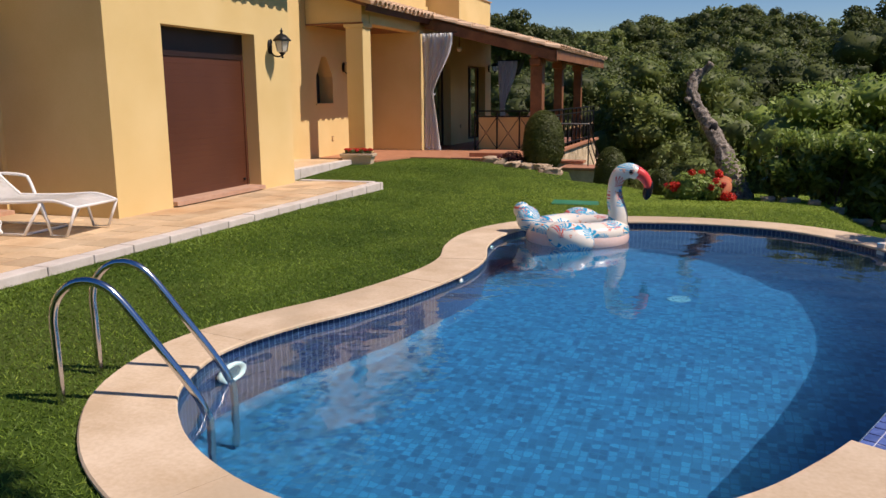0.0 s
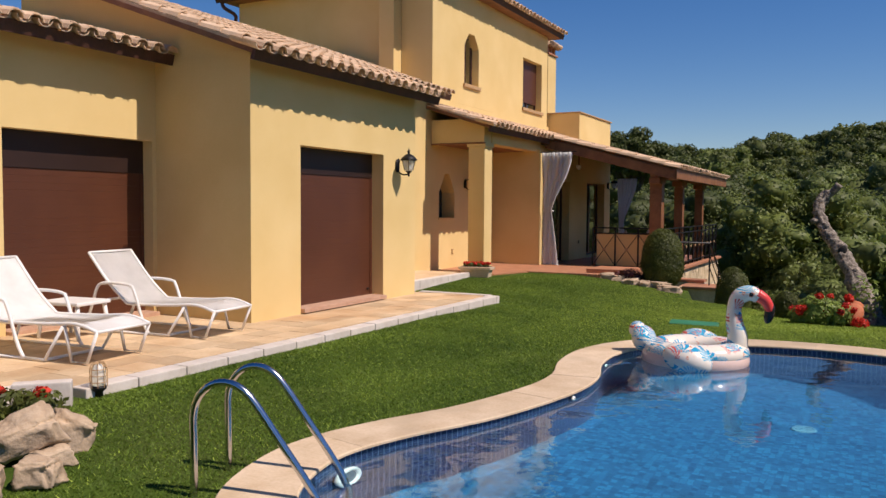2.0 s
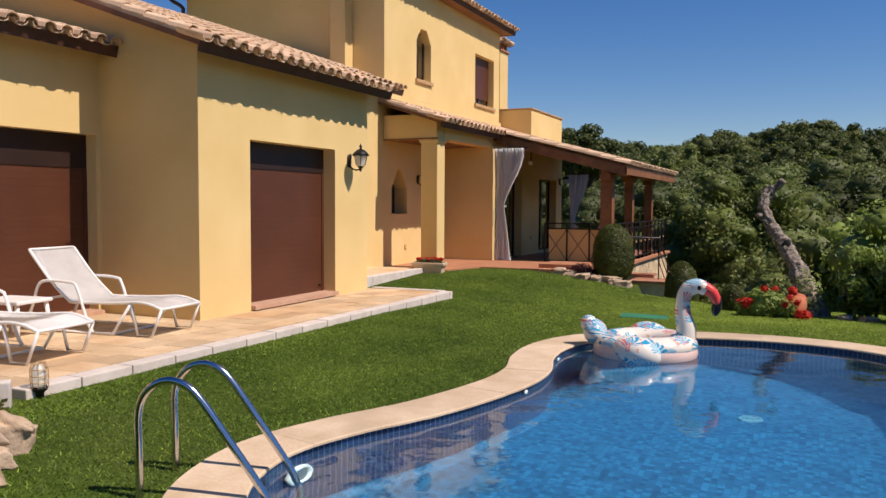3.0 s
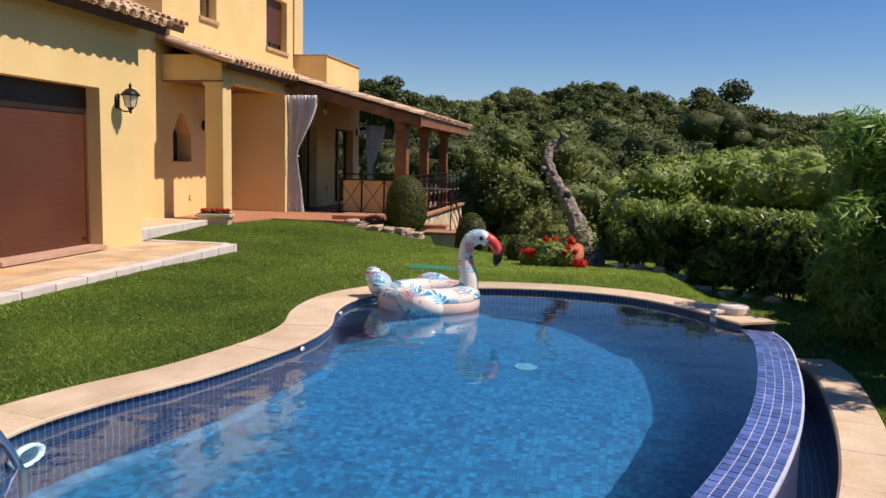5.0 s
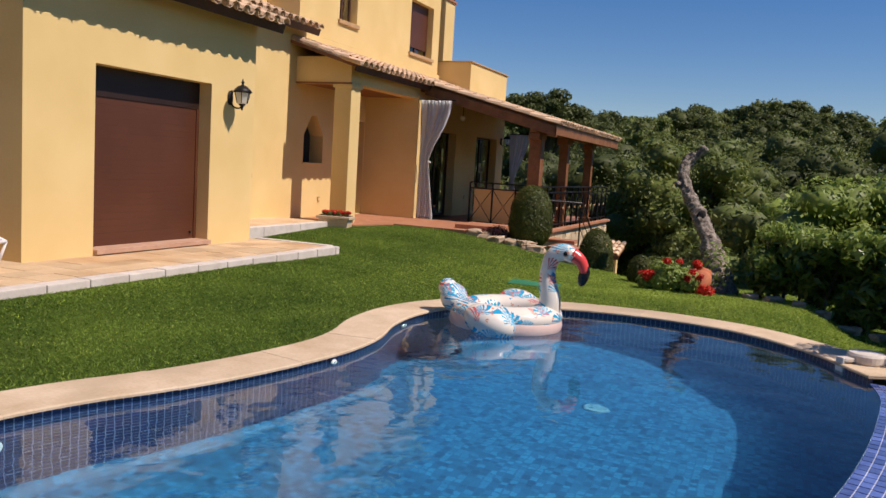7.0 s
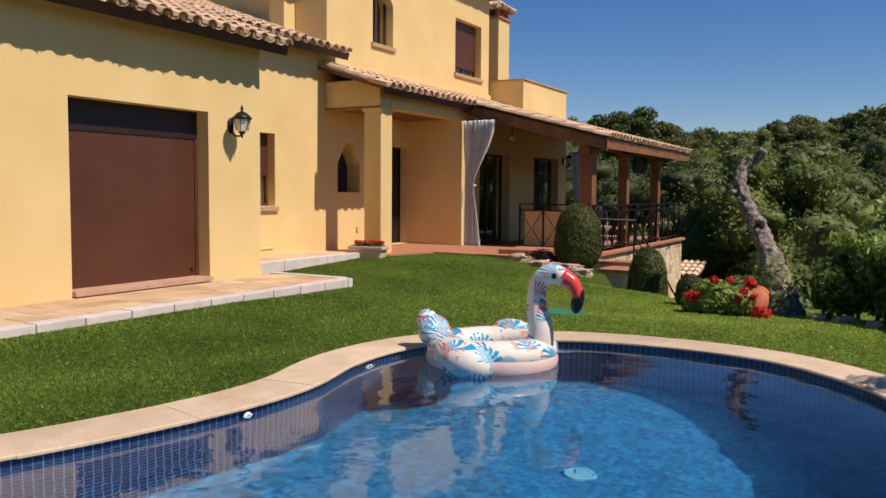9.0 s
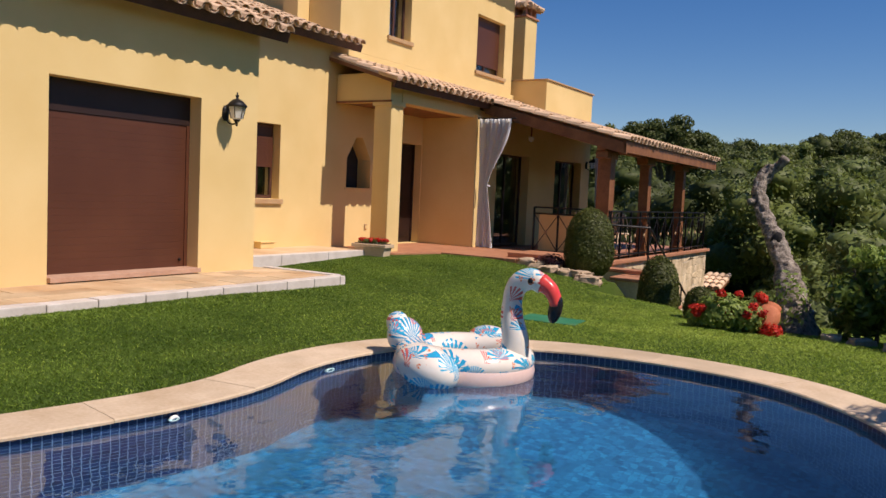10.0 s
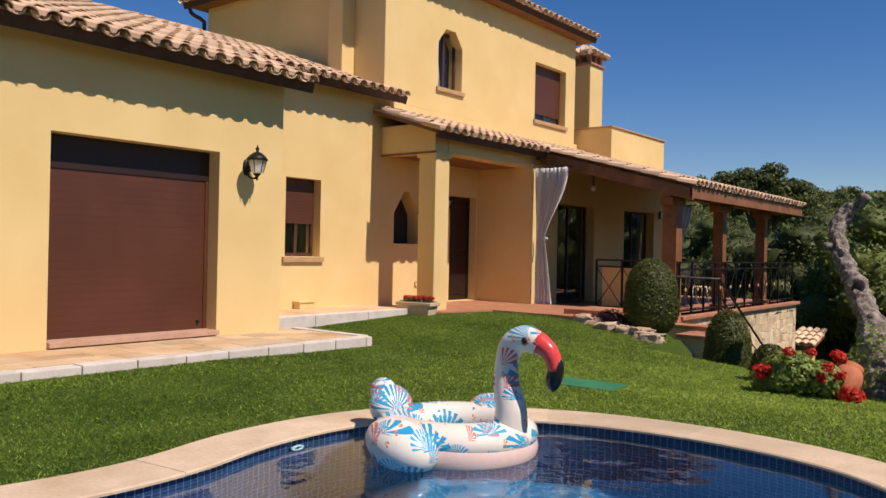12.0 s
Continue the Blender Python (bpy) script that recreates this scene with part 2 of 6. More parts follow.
def box(name, x0, x1, y0, y1, z0, z1, material, parent=None, bevel=0.0, label=""):
    bm = bmesh.new()
    add_box(bm, x0, x1, y0, y1, z0, z1, bevel)
    return part(name, bm, material, parent, label)


def tube(bm, pts, radius, seg=8, closed=False):
    """A round bar along points; radius may be one number or one for each point."""
    pts = [Vector(p) for p in pts]
    rad = radius if isinstance(radius, (list, tuple)) else [radius] * len(pts)
    rings, ref = [], None
    n = len(pts)
    for i, p in enumerate(pts):
        a = pts[(i - 1) % n] if closed or i else p
        b = pts[(i + 1) % n] if closed or i < n - 1 else p
        d = (b - a).normalized()
        if ref is None:
            ref = Vector((0, 0, 1)) if abs(d.z) < 0.9 else Vector((1, 0, 0))
        s = d.cross(ref).normalized()
        ref = s.cross(d).normalized()
        rings.append([bm.verts.new(p + (s * math.cos(k * math.tau / seg) + ref * math.sin(k * math.tau / seg)) * rad[i]) for k in range(seg)])
    for i in range(n if closed else n - 1):
        r0, r1 = rings[i], rings[(i + 1) % n]
        for k in range(seg):
            bm.faces.new((r0[k], r0[(k + 1) % seg], r1[(k + 1) % seg], r1[k]))
    if not closed:
        bm.faces.new(rings[0][::-1])
        bm.faces.new(rings[-1])


def lathe(bm, profile, seg=16, at=(0, 0, 0)):
    """A turned body about z from (radius, height) pairs."""
    rings = [[bm.verts.new((at[0] + r * math.cos(k * math.tau / seg), at[1] + r * math.sin(k * math.tau / seg), at[2] + z)) for k in range(seg)] for r, z in profile]
    for a, b in zip(rings, rings[1:]):
        for k in range(seg):
            bm.faces.new((a[k], a[(k + 1) % seg], b[(k + 1) % seg], b[k]))
    bm.faces.new(rings[0][::-1])
    bm.faces.new(rings[-1])


def smooth_line(pts, step=0.12, closed=False):
    """Catmull-Rom through points, resampled evenly."""
    P = [Vector(p) for p in pts]
    n, out = len(P), []
    for i in range(n if closed else n - 1):
        p0 = P[(i - 1) % n] if closed or i else P[0]
        p1, p2 = P[i], P[(i + 1) % n]
        p3 = P[(i + 2) % n] if closed or i < n - 2 else P[-1]
        for k in range(12):
            t = k / 12
            out.append(0.5 * ((2 * p1) + (p2 - p0) * t + (2 * p0 - 5 * p1 + 4 * p2 - p3) * t * t + (3 * p1 - p0 - 3 * p2 + p3) * t ** 3))
    out.append(P[0].copy() if closed else P[-1])
    res, acc = [out[0]], 0.0
    total = sum((b - a).length for a, b in zip(out, out[1:]))
    k = max(3, round(total / step))
    want, d = total / k, 0.0
    for a, b in zip(out, out[1:]):
        seg = (b - a).length
        while seg > 1e-9 and d + seg >= want * len(res) - 1e-9 and len(res) <= k:
            res.append(a.lerp(b, (want * len(res) - d) / seg))
        d += seg
    if closed:
        res = res[:k]
    return res


def offset_line(line, d, closed=False):
    """The line moved sideways by d, to the right of its direction."""
    n, out = len(line), []
    for i, p in enumerate(line):
        a = line[(i - 1) % n] if closed or i else p
        b = line[(i + 1) % n] if closed or i < n - 1 else p
        t = (b - a).normalized()
        out.append(p + Vector((t.y, -t.x, 0)) * d)
    return out


def inside(x, y, poly):
    c, j = False, len(poly) - 1
    for i in range(len(poly)):
        xi, yi, xj, yj = poly[i][0], poly[i][1], poly[j][0], poly[j][1]
        if (yi > y) != (yj > y) and x < (xj - xi) * (y - yi) / (yj - yi) + xi:
            c = not c
        j = i
    return c


def slab(bm, poly, z0, z1):
    """A flat plate with upright sides over a polygon."""
    lo, hi = [bm.verts.new((p[0], p[1], z0)) for p in poly], [bm.verts.new((p[0], p[1], z1)) for p in poly]
    f = [bm.faces.new(hi), bm.faces.new(lo[::-1])]
    for i in range(len(poly)):
        j = (i + 1) % len(poly)
        f.append(bm.faces.new((lo[i], lo[j], hi[j], hi[i])))
    bmesh.ops.recalc_face_normals(bm, faces=f)


# ---- plan ----
WATER_Z, COPE_Z, FLOOR_Z, LOW_Z = -0.21, -0.15, -1.20, -0.47
XF, XW = -8.9, -10.7                               # garage front, main wall front
# pool edge, coped side: from the near spit, round the ladder bay, to the far end of the spill edge
COPED = [(-1.78, 4.50), (-1.93, 4.24), (-2.2, 3.86), (-2.62, 3.5), (-3.2, 3.22), (-3.9, 3.26), (-4.5, 3.55), (-4.91, 3.97), (-5.09, 4.35), (-5.15, 4.8),
         (-5.0, 5.34), (-4.79, 5.8), (-4.59, 6.41), (-4.43, 7.2), (-4.44, 7.85), (-4.6, 8.5), (-4.62, 9.15), (-4.42, 9.75), (-3.95, 10.15),
         (-3.6, 10.38), (-3.19, 10.5), (-2.79, 10.54), (-2.4, 10.52), (-2.03, 10.45), (-1.68, 10.3), (-1.35, 10.02), (-1.08, 9.7), (-0.86, 9.3), (-0.72, 9.05)]
SPILL = [(-0.72, 9.05), (-0.69, 8.6), (-0.76, 8.0), (-0.92, 7.1), (-1.12, 6.28), (-1.34, 5.6), (-1.53, 5.1), (-1.78, 4.50)]
coped = smooth_line([(x, y, 0) for x, y in COPED], 0.09)
spill = smooth_line([(x, y, 0) for x, y in SPILL], 0.09)
pool_side = offset_line(coped, -0.03)              # mosaic wall, set back under the coping
outline = pool_side + spill[1:-1]
cope_out = offset_line(coped, -0.44)
POOL_HOLE = [(p.x, p.y) for p in offset_line(coped, -0.2)] + [(p.x, p.y) for p in offset_line(spill, -0.68)]


def pool_floor_z(y):
    """The floor falls from the ladder bay to the deep far end."""
    t = max(0.0, min(1.0, (y - 6.6) / 2.8))
    return FLOOR_Z - 0.44 * t * t * (3 - 2 * t)


def ground_z(x, y):
    """The lawn, its fall beyond the garden, the valley and the wooded ridge."""
    def ease(t):
        t = max(0.0, min(1.0, t))
        return t * t * (3 - 2 * t)
    z = -0.185 + 0.20 * ease((y - 10) / 6.5) * ease((-5.2 - x) / 2.8)      # lawn rises to the patio
    z += 0.105 * ease((-6.3 - x) / 1.2) * ease((13 - y) / 3)
    z -= 0.22 * ease((y - 11.5) / 5) * ease((x + 6.0) / 3.0)               # and dips towards the far corner
    if x > -1.2:
        z = min(z, -0.185 - min((x + 1.2) * 0.45, 0.31))        # lower path beside the spill edge
    start = 15.6 if x > -5.4 else 19.6
    drop = max(0.0, y - start) * 0.55
    edge_d = (x + 4.5) * 0.72 + (y - 15.05) * 0.69 - 0.72                  # lawn ends above the stairs
    drop = max(drop, max(0.0, edge_d) * 0.8 * ease((-2.7 - x) / 0.9))
    z -= min(drop, 8.5)
    if x > 2.0:
        z -= min((x - 2.0) * 0.3, 5.0)
    d = math.hypot(x + 2, y - 5)
    if d > 70:
        far = min((d - 70) / 190, 1.0)
        z += (26.8 + 1.5 * math.sin(math.atan2(x, y) * 9.0 + 0.6) + 1.5 * math.sin(x * 0.02) + 1.5 * math.sin(x * 0.055 + y * 0.03)) * (far * far * (3 - 2 * far)) - 3.2 * ease(x / 32) * ease(far * 2)
    return z


# ---- ground ----
def axis(stops):
    out = []
    for a, b, s in stops:
        k = max(1, round((b - a) / s))
        out += [a + (b - a) * i / k for i in range(k)]
    return out + [stops[-1][1]]


gx = axis([(-900, -300, 60), (-300, -60, 20), (-60, -12, 4), (-12, -7, 0.5), (-7, 1.6, 0.1), (1.6, 12, 0.8), (12, 60, 4), (60, 300, 12), (300, 900, 60)])
gy = axis([(-900, -100, 80), (-100, -10, 10), (-10, 2, 1), (2, 12, 0.1), (12, 34, 0.5), (34, 80, 3), (80, 320, 8), (320, 900, 60)])
gv = []
for yy in gy:
    for xx in gx:
        hole = -6 < xx < 1 and 2.5 < yy < 12 and inside(xx, yy, POOL_HOLE)
        gv.append((xx, yy, -2.6 if hole else ground_z(xx, yy) + (0.012 * noise.noise((xx * 0.7, yy * 0.7, 0)) if abs(xx) < 15 else 0)))
nx = len(gx)
gf = [(j * nx + i, j * nx + i + 1, (j + 1) * nx + i + 1, (j + 1) * nx + i) for j in range(len(gy) - 1) for i in range(nx - 1)]
ground = mesh_ob("ground", gv, gf, GRASS_SOIL, smooth=True)
tagged(ground, "mown green lawn falling away to a wooded valley", "lawn", kind="structure")

# ---- pool ----
def strip(name, lines, material, parent=None, closed=False, uv=True):
    """A skin through parallel lines of points; UV in metres."""
    n, verts, faces = len(lines[0]), [p for l in lines for p in l], []
    for r in range(len(lines) - 1):
        for i in range(n if closed else n - 1):
            j = (i + 1) % n
            faces.append((r * n + i, r * n + j, (r + 1) * n + j, (r + 1) * n + i))
    ob = mesh_ob(name, [tuple(v) for v in verts], faces, material, parent)
    run = [0.0]
    for i in range(n):
        run.append(run[-1] + (lines[0][(i + 1) % n] - lines[0][i]).length)
    down = [0.0]
    for a, b in zip(lines, lines[1:]):
        down.append(down[-1] + (b[0] - a[0]).length)
    layer = ob.data.uv_layers.new(name="UVMap").data
    k = 0
    for r in range(len(lines) - 1):
        for i in range(n if closed else n - 1):
            for u, v in ((run[i], down[r]), (run[i + 1], down[r]), (run[i + 1], down[r + 1]), (run[i], down[r + 1])):
                layer[k].uv = (u, v)
                k += 1
    return ob


def at_z(line, z):
    return [Vector((p.x, p.y, z)) for p in line]


pool = thing("pool", "kidney-shaped pool lined with blue mosaic, full of water", "pool", kind="structure")
foot = [Vector((p.x, p.y, pool_floor_z(p.y))) for p in pool_side]
curb = [Vector((p.x, p.y, pool_floor_z(p.y))) for p in offset_line(pool_side, 0.10)]
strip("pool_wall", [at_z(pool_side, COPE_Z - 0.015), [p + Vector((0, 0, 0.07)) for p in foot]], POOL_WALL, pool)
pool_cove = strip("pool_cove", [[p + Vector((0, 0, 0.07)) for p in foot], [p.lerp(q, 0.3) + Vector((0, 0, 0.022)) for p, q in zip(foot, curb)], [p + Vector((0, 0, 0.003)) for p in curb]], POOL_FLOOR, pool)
pool_cove.data.shade_smooth()
inner_spill = offset_line(spill, 0.0)
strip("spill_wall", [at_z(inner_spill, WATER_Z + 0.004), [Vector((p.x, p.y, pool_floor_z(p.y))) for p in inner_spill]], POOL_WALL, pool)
# floor in rows across the pool, following its fall
bm = bmesh.new()
bm.faces.new([bm.verts.new((p.x, p.y, 0)) for p in outline])
for k in range(15):
    bmesh.ops.bisect_plane(bm, geom=bm.verts[:] + bm.edges[:] + bm.faces[:], plane_co=(0, 6.6 + k * 0.2, 0), plane_no=(0, 1, 0))
for v in bm.verts:
    v.co.z = pool_floor_z(v.co.y)
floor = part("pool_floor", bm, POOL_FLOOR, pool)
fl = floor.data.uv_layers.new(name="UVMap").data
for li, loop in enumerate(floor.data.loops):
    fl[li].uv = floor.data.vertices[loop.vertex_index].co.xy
water_poly = offset_line(outline, -0.004, True)
water = mesh_ob("water", [(p.x, p.y, WATER_Z) for p in water_poly], [tuple(range(len(water_poly)))[::-1]], WATER)
tagged(water, "clear rippled blue pool water mirroring the garden", "water", kind="structure")
if water.data.polygons[0].normal.z < 0:
    water.data.flip_normals()
water.visible_shadow = False

# spill edge: sloped bed with glazed tiles, a gutter and a low outer coping
spill_out = offset_line(spill, -0.30)
gut_out = offset_line(spill, -0.54)
low_out = offset_line(spill, -0.86)
edge = thing("spill_edge", "blue glazed tile overflow edge of the pool", "pool edge", kind="structure")
strip("edge_bed", [at_z(spill, WATER_Z - 0.003), at_z(offset_line(spill, -0.312), WATER_Z - 0.010), at_z(offset_line(spill, -0.312), WATER_Z - 0.03)], GROUT, edge)
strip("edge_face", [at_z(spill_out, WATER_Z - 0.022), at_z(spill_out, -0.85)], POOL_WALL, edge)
strip("gutter", [at_z(spill_out, -0.83), at_z(gut_out, -0.83), at_z(gut_out, LOW_Z - 0.03)], POOL_WALL, edge)


def ring_pieces(line, width_in, width_out, z_top, thick, length, material, parent, name, jitter=0.002, gap=0.002):
    """Slabs laid along a line, each with its own joints."""
    a_line, b_line = offset_line(line, width_in), offset_line(line, width_out)
    run, start, per = 0.0, 0, []
    for i in range(1, len(line)):
        run += (line[i] - line[i - 1]).length
        if run >= length or i == len(line) - 1:
            per.append((start, i))
            start, run = i, 0.0
    rng = random.Random(5)
    for s, e in per:
        bm = bmesh.new()
        h = z_top + rng.uniform(-jitter, jitter)
        r = min(0.015, thick * 0.4)
        sh = gap
        A, B = [p.copy() for p in a_line[s:e + 1]], [p.copy() for p in b_line[s:e + 1]]
        for L in (A, B):
            L[0] += (L[1] - L[0]).normalized() * sh
            L[-1] += (L[-2] - L[-1]).normalized() * sh
        rings = []
        for p, q in zip(A, B):
            t = (q - p).normalized()
            rings.append([bm.verts.new((v.x, v.y, z)) for v, z in ((p, h - thick), (p, h - r), (p + t * r, h), (q - t * r, h), (q, h - r), (q, h - thick))])
        for r0, r1 in zip(rings, rings[1:]):
            for k in range(6):
                bm.faces.new((r0[k], r0[(k + 1) % 6], r1[(k + 1) % 6], r1[k]))
        bm.faces.new(rings[0])
        bm.faces.new(rings[-1][::-1])
        bmesh.ops.recalc_face_normals(bm, faces=bm.faces[:])
        part(name, bm, material, parent)


coping = strip("coping", [at_z(offset_line(coped, -0.035), COPE_Z - 0.005), at_z(offset_line(coped, -0.42), COPE_Z - 0.005), at_z(offset_line(coped, -0.42), COPE_Z - 0.2)], MORTAR)
tagged(coping, "pale sandstone coping slabs round the pool", "coping", kind="structure")
ring_pieces(coped, 0.005, -0.44, COPE_Z, 0.022, 0.98, SANDSTONE, coping, "coping_slab", gap=0.0009)
low_coping = strip("low_coping", [at_z(gut_out, LOW_Z - 0.02), at_z(low_out, LOW_Z - 0.02), at_z(low_out, LOW_Z - 0.4)], MORTAR)
tagged(low_coping, "pale sandstone path along the overflow gutter", "coping", kind="structure")
ring_pieces(offset_line(spill, -0.53)[:-4], 0, -0.34, LOW_Z, 0.05, 0.62, SANDSTONE, low_coping, "coping_slab")
# glazed edge tiles
cols, rows_n = 0, 5
rest_v, rest_f = [], []
rng = random.Random(2)
for r in range(rows_n):
    inner, outer = offset_line(spill, -0.004 - r * 0.0595), offset_line(spill, -0.004 - r * 0.0595 - 0.0535)
    for i in range(0, len(spill) - 1):
        for h0, h1 in ((0.075, 0.925),):
            c = [inner[i].lerp(inner[i + 1], h0), inner[i].lerp(inner[i + 1], h1), outer[i].lerp(outer[i + 1], h1), outer[i].lerp(outer[i + 1], h0)]
            z = WATER_Z + 0.002 - r * 0.002 + rng.uniform(-0.0008, 0.0008)
            if i >= 18 and r < 5 and cols < 300:
                v = [(p.x, p.y, z) for p in c] + [(p.x, p.y, z - 0.014) for p in c]
                mesh_ob("edge_tile", v, [(0, 1, 2, 3), (0, 4, 5, 1), (1, 5, 6, 2), (2, 6, 7, 3), (3, 7, 4, 0)], EDGE_TILE, edge)
                cols += 1
            else:
                k = len(rest_v)
                rest_v += [(p.x, p.y, z) for p in c] + [(p.x, p.y, z - 0.014) for p in c]
                rest_f += [tuple(k + q for q in f) for f in ((0, 1, 2, 3), (0, 4, 5, 1), (1, 5, 6, 2), (2, 6, 7, 3), (3, 7, 4, 0))]
tagged(mesh_ob("edge_tiles", rest_v, rest_f, EDGE_TILE, edge), kind="stuff")

# ---- terrace, kerb and paths ----
bm = bmesh.new()
slab(bm, [(-16, 3.2), (-7.8, 3.2), (-7.7, 12.4), (-16, 12.4)], -0.4, -0.016)
terrace = part("terrace", bm, FLAG)
tagged(terrace, "sandy stamped paving terrace before the garages", "terrace", kind="structure")
bm = bmesh.new()
slab(bm, [(-10.7, 12.16), (-9.6, 12.16), (-9.6, 15.5), (-10.7, 15.5)], -0.4, 0.08)
walkway = tagged(part("walkway", bm, FLAG), "raised sandy paving walkway along the wall", "walkway", kind="structure")
bm = bmesh.new()
slab(bm, [(-11.2, 15.5), (-9.5, 15.5), (-9.12, 15.85), (-8.8, 16.95), (-6.35, 16.95), (-6.35, 19.35), (-11.2, 19.35)], -0.6, 0.04)
patio = tagged(part("patio", bm, TERRACOTTA), "red terracotta patio edged with brick", "patio", kind="structure")
bm = bmesh.new()
slab(bm, [(-11.2, 19.35), (-6.45, 19.35), (-6.45, 27.2), (-11.2, 27.2)], -0.3, -0.05)
deck = tagged(part("deck", bm, TERRACOTTA), "raised terracotta veranda floor", "veranda", kind="structure")


# ---- walls ----
def wall(name, origin, along, out, length, z0, z1, thick, holes=(), material=STUCCO, label="yellow stucco house wall"):
    """An upright wall with openings through it. holes: (a0, a1, z0, z1, chamfer of the top corners)."""
    o, u, n = Vector((*origin, 0)), Vector((*along, 0)), Vector((*out, 0))
    us = sorted({0, length, *[h[0] for h in holes], *[h[1] for h in holes]})
    zs = sorted({z0, z1, *[h[2] for h in holes], *[h[3] for h in holes]})
    bm = bmesh.new()

    def open_at(a, z):
        return any(h[0] < a < h[1] and h[2] < z < h[3] for h in holes)

    def P(a, z, d):
        return bm.verts.new(o + u * a + n * d + Vector((0, 0, z)))

    for a0, a1 in zip(us, us[1:]):
        for b0, b1 in zip(zs, zs[1:]):
            am, bmid = (a0 + a1) / 2, (b0 + b1) / 2
            if open_at(am, bmid):
                continue
            for d in (0, -thick):
                bm.faces.new([P(a, z, d) for a, z in ((a0, b0), (a1, b0), (a1, b1), (a0, b1))])
    edges = [(0, z0, 0, z1), (length, z0, length, z1), (0, z0, length, z0), (0, z1, length, z1)]
    for h in holes:
        edges += [(h[0], h[2], h[0], h[3]), (h[1], h[2], h[1], h[3]), (h[0], h[2], h[1], h[2]), (h[0], h[3], h[1], h[3])]
        if len(h) > 4 and h[4]:
            cx, cz = h[4]
            for s, a in ((1, h[0]), (-1, h[1])):
                tri = [(a, h[3]), (a + s * cx, h[3]), (a, h[3] - cz)]
                for d in (0, -thick):
                    bm.faces.new([P(q[0], q[1], d) for q in tri])
                bm.faces.new([P(*tri[1], 0), P(*tri[2], 0), P(*tri[2], -thick), P(*tri[1], -thick)])
    for a0, b0, a1, b1 in edges:
        bm.faces.new([P(a0, b0, 0), P(a1, b1, 0), P(a1, b1, -thick), P(a0, b0, -thick)])
    bmesh.ops.remove_doubles(bm, verts=bm.verts[:], dist=1e-4)
    bmesh.ops.recalc_face_normals(bm, faces=bm.faces[:])
    return tagged(part(name, bm, material), label, "wall", kind="structure")


# garage block
wall("wall_garage_front", (XF, 8.15), (0, 1), (1, 0), 4.0, -0.3, 3.3, 0.30, [(0.97, 3.02, 0.05, 2.225)], label="yellow stucco garage front wall with a shutter opening")
wall("wall_garage_side", (XF - 0.3, 8.15), (-1, 0), (0, -1), 3.9, -0.3, 3.25, 0.30)
wall("wall_garage_end", (XF - 0.3, 12.15), (-1, 0), (0, 1), 1.5, -0.3, 3.25, 0.30)
wall("wall_side_garage", (-10.5, 3.2), (0, 1), (1, 0), 4.95, -0.3, 3.3, 0.30, [(2.84, 4.89, 0.03, 2.25)], label="yellow stucco wall with a wide brown garage shutter")
# gable above the side garage roof
bm = bmesh.new()
g = [(-9.0, 3.2), (-13.2, 3.2), (-13.2, 4.80), (-9.0, 3.33)]
lo, hi = [bm.verts.new((x, 8.16, z)) for x, z in g], [bm.verts.new((x, 8.44, z)) for x, z in g]
bm.faces.new(lo), bm.faces.new(hi[::-1])
for i in range(4):
    bm.faces.new((lo[i], lo[(i + 1) % 4], hi[(i + 1) % 4], hi[i]))
bmesh.ops.recalc_face_normals(bm, faces=bm.faces[:])
tagged(part("wall_gable", bm, STUCCO), "yellow stucco gable wall under the verge", "wall", kind="structure")
# main wall: window, niche, entrance
wall("wall_main", (XW, 12.1), (0, 1), (1, 0), 7.0, -0.3, 3.82, 0.35,
     [(1.64, 2.40, 0.93, 2.22), (4.24, 5.0, 1.19, 2.18, (0.28, 0.42)), (5.93, 6.83, 0.05, 2.2)], label="yellow stucco main wall with window, niche and entrance")
wall("wall_veranda", (-9.75, 19.18), (0, 1), (1, 0), 7.2, -0.6, 3.3, 0.35, [(1.50, 3.20, -0.05, 2.17), (4.78, 6.58, 0.0, 2.2)], label="yellow stucco veranda wall with glazed doors")
wall("wall_porch", (-9.33, 18.95), (-1, 0), (0, -1), 1.37, -0.3, 2.85, 0.22, label="yellow stucco wall closing the entrance porch")
# tower
wall("wall_tower_front", (XW, 16.0), (0, 1), (1, 0), 7.0, 3.822, 6.42, 0.35,
     [(1.55, 2.33, 4.33, 5.52, (0.24, 0.3)), (5.14, 6.55, 4.18, 5.53)], label="yellow stucco upper storey wall with two windows")
wall("wall_tower_base", (XW, 19.1), (0, 1), (1, 0), 4.1, 3.2, 3.8215, 0.35)
wall("wall_tower_side", (XW - 0.35, 16.0), (-1, 0), (0, -1), 4.8, 3.2, 6.42, 0.35, label="yellow stucco side of the upper storey")
wall("wall_tower_end", (XW - 0.35, 23.0), (-1, 0), (0, 1), 4.8, 3.2, 6.42, 0.35)
wall("wall_rear", (-16.15, -6), (0, 1), (-1, 0), 36, -0.3, 4.0, 0.3)
wall("wall_tower_rear", (-16.15, 16), (0, 1), (-1, 0), 7, 4.0, 6.42, 0.3)
box("flue_pilaster", -11.86, -11.48, 15.67, 15.99, 3.5, 6.45, STUCCO, bevel=0.01)
tagged(bpy.data.objects["flue_pilaster"], "yellow stucco flue against the upper storey", "flue", kind="structure")
# roof terrace box and chimney
box("parapet_box", -11.4, -9.76, 23.2, 26.35, 3.3, 4.2, STUCCO, bevel=0.012)
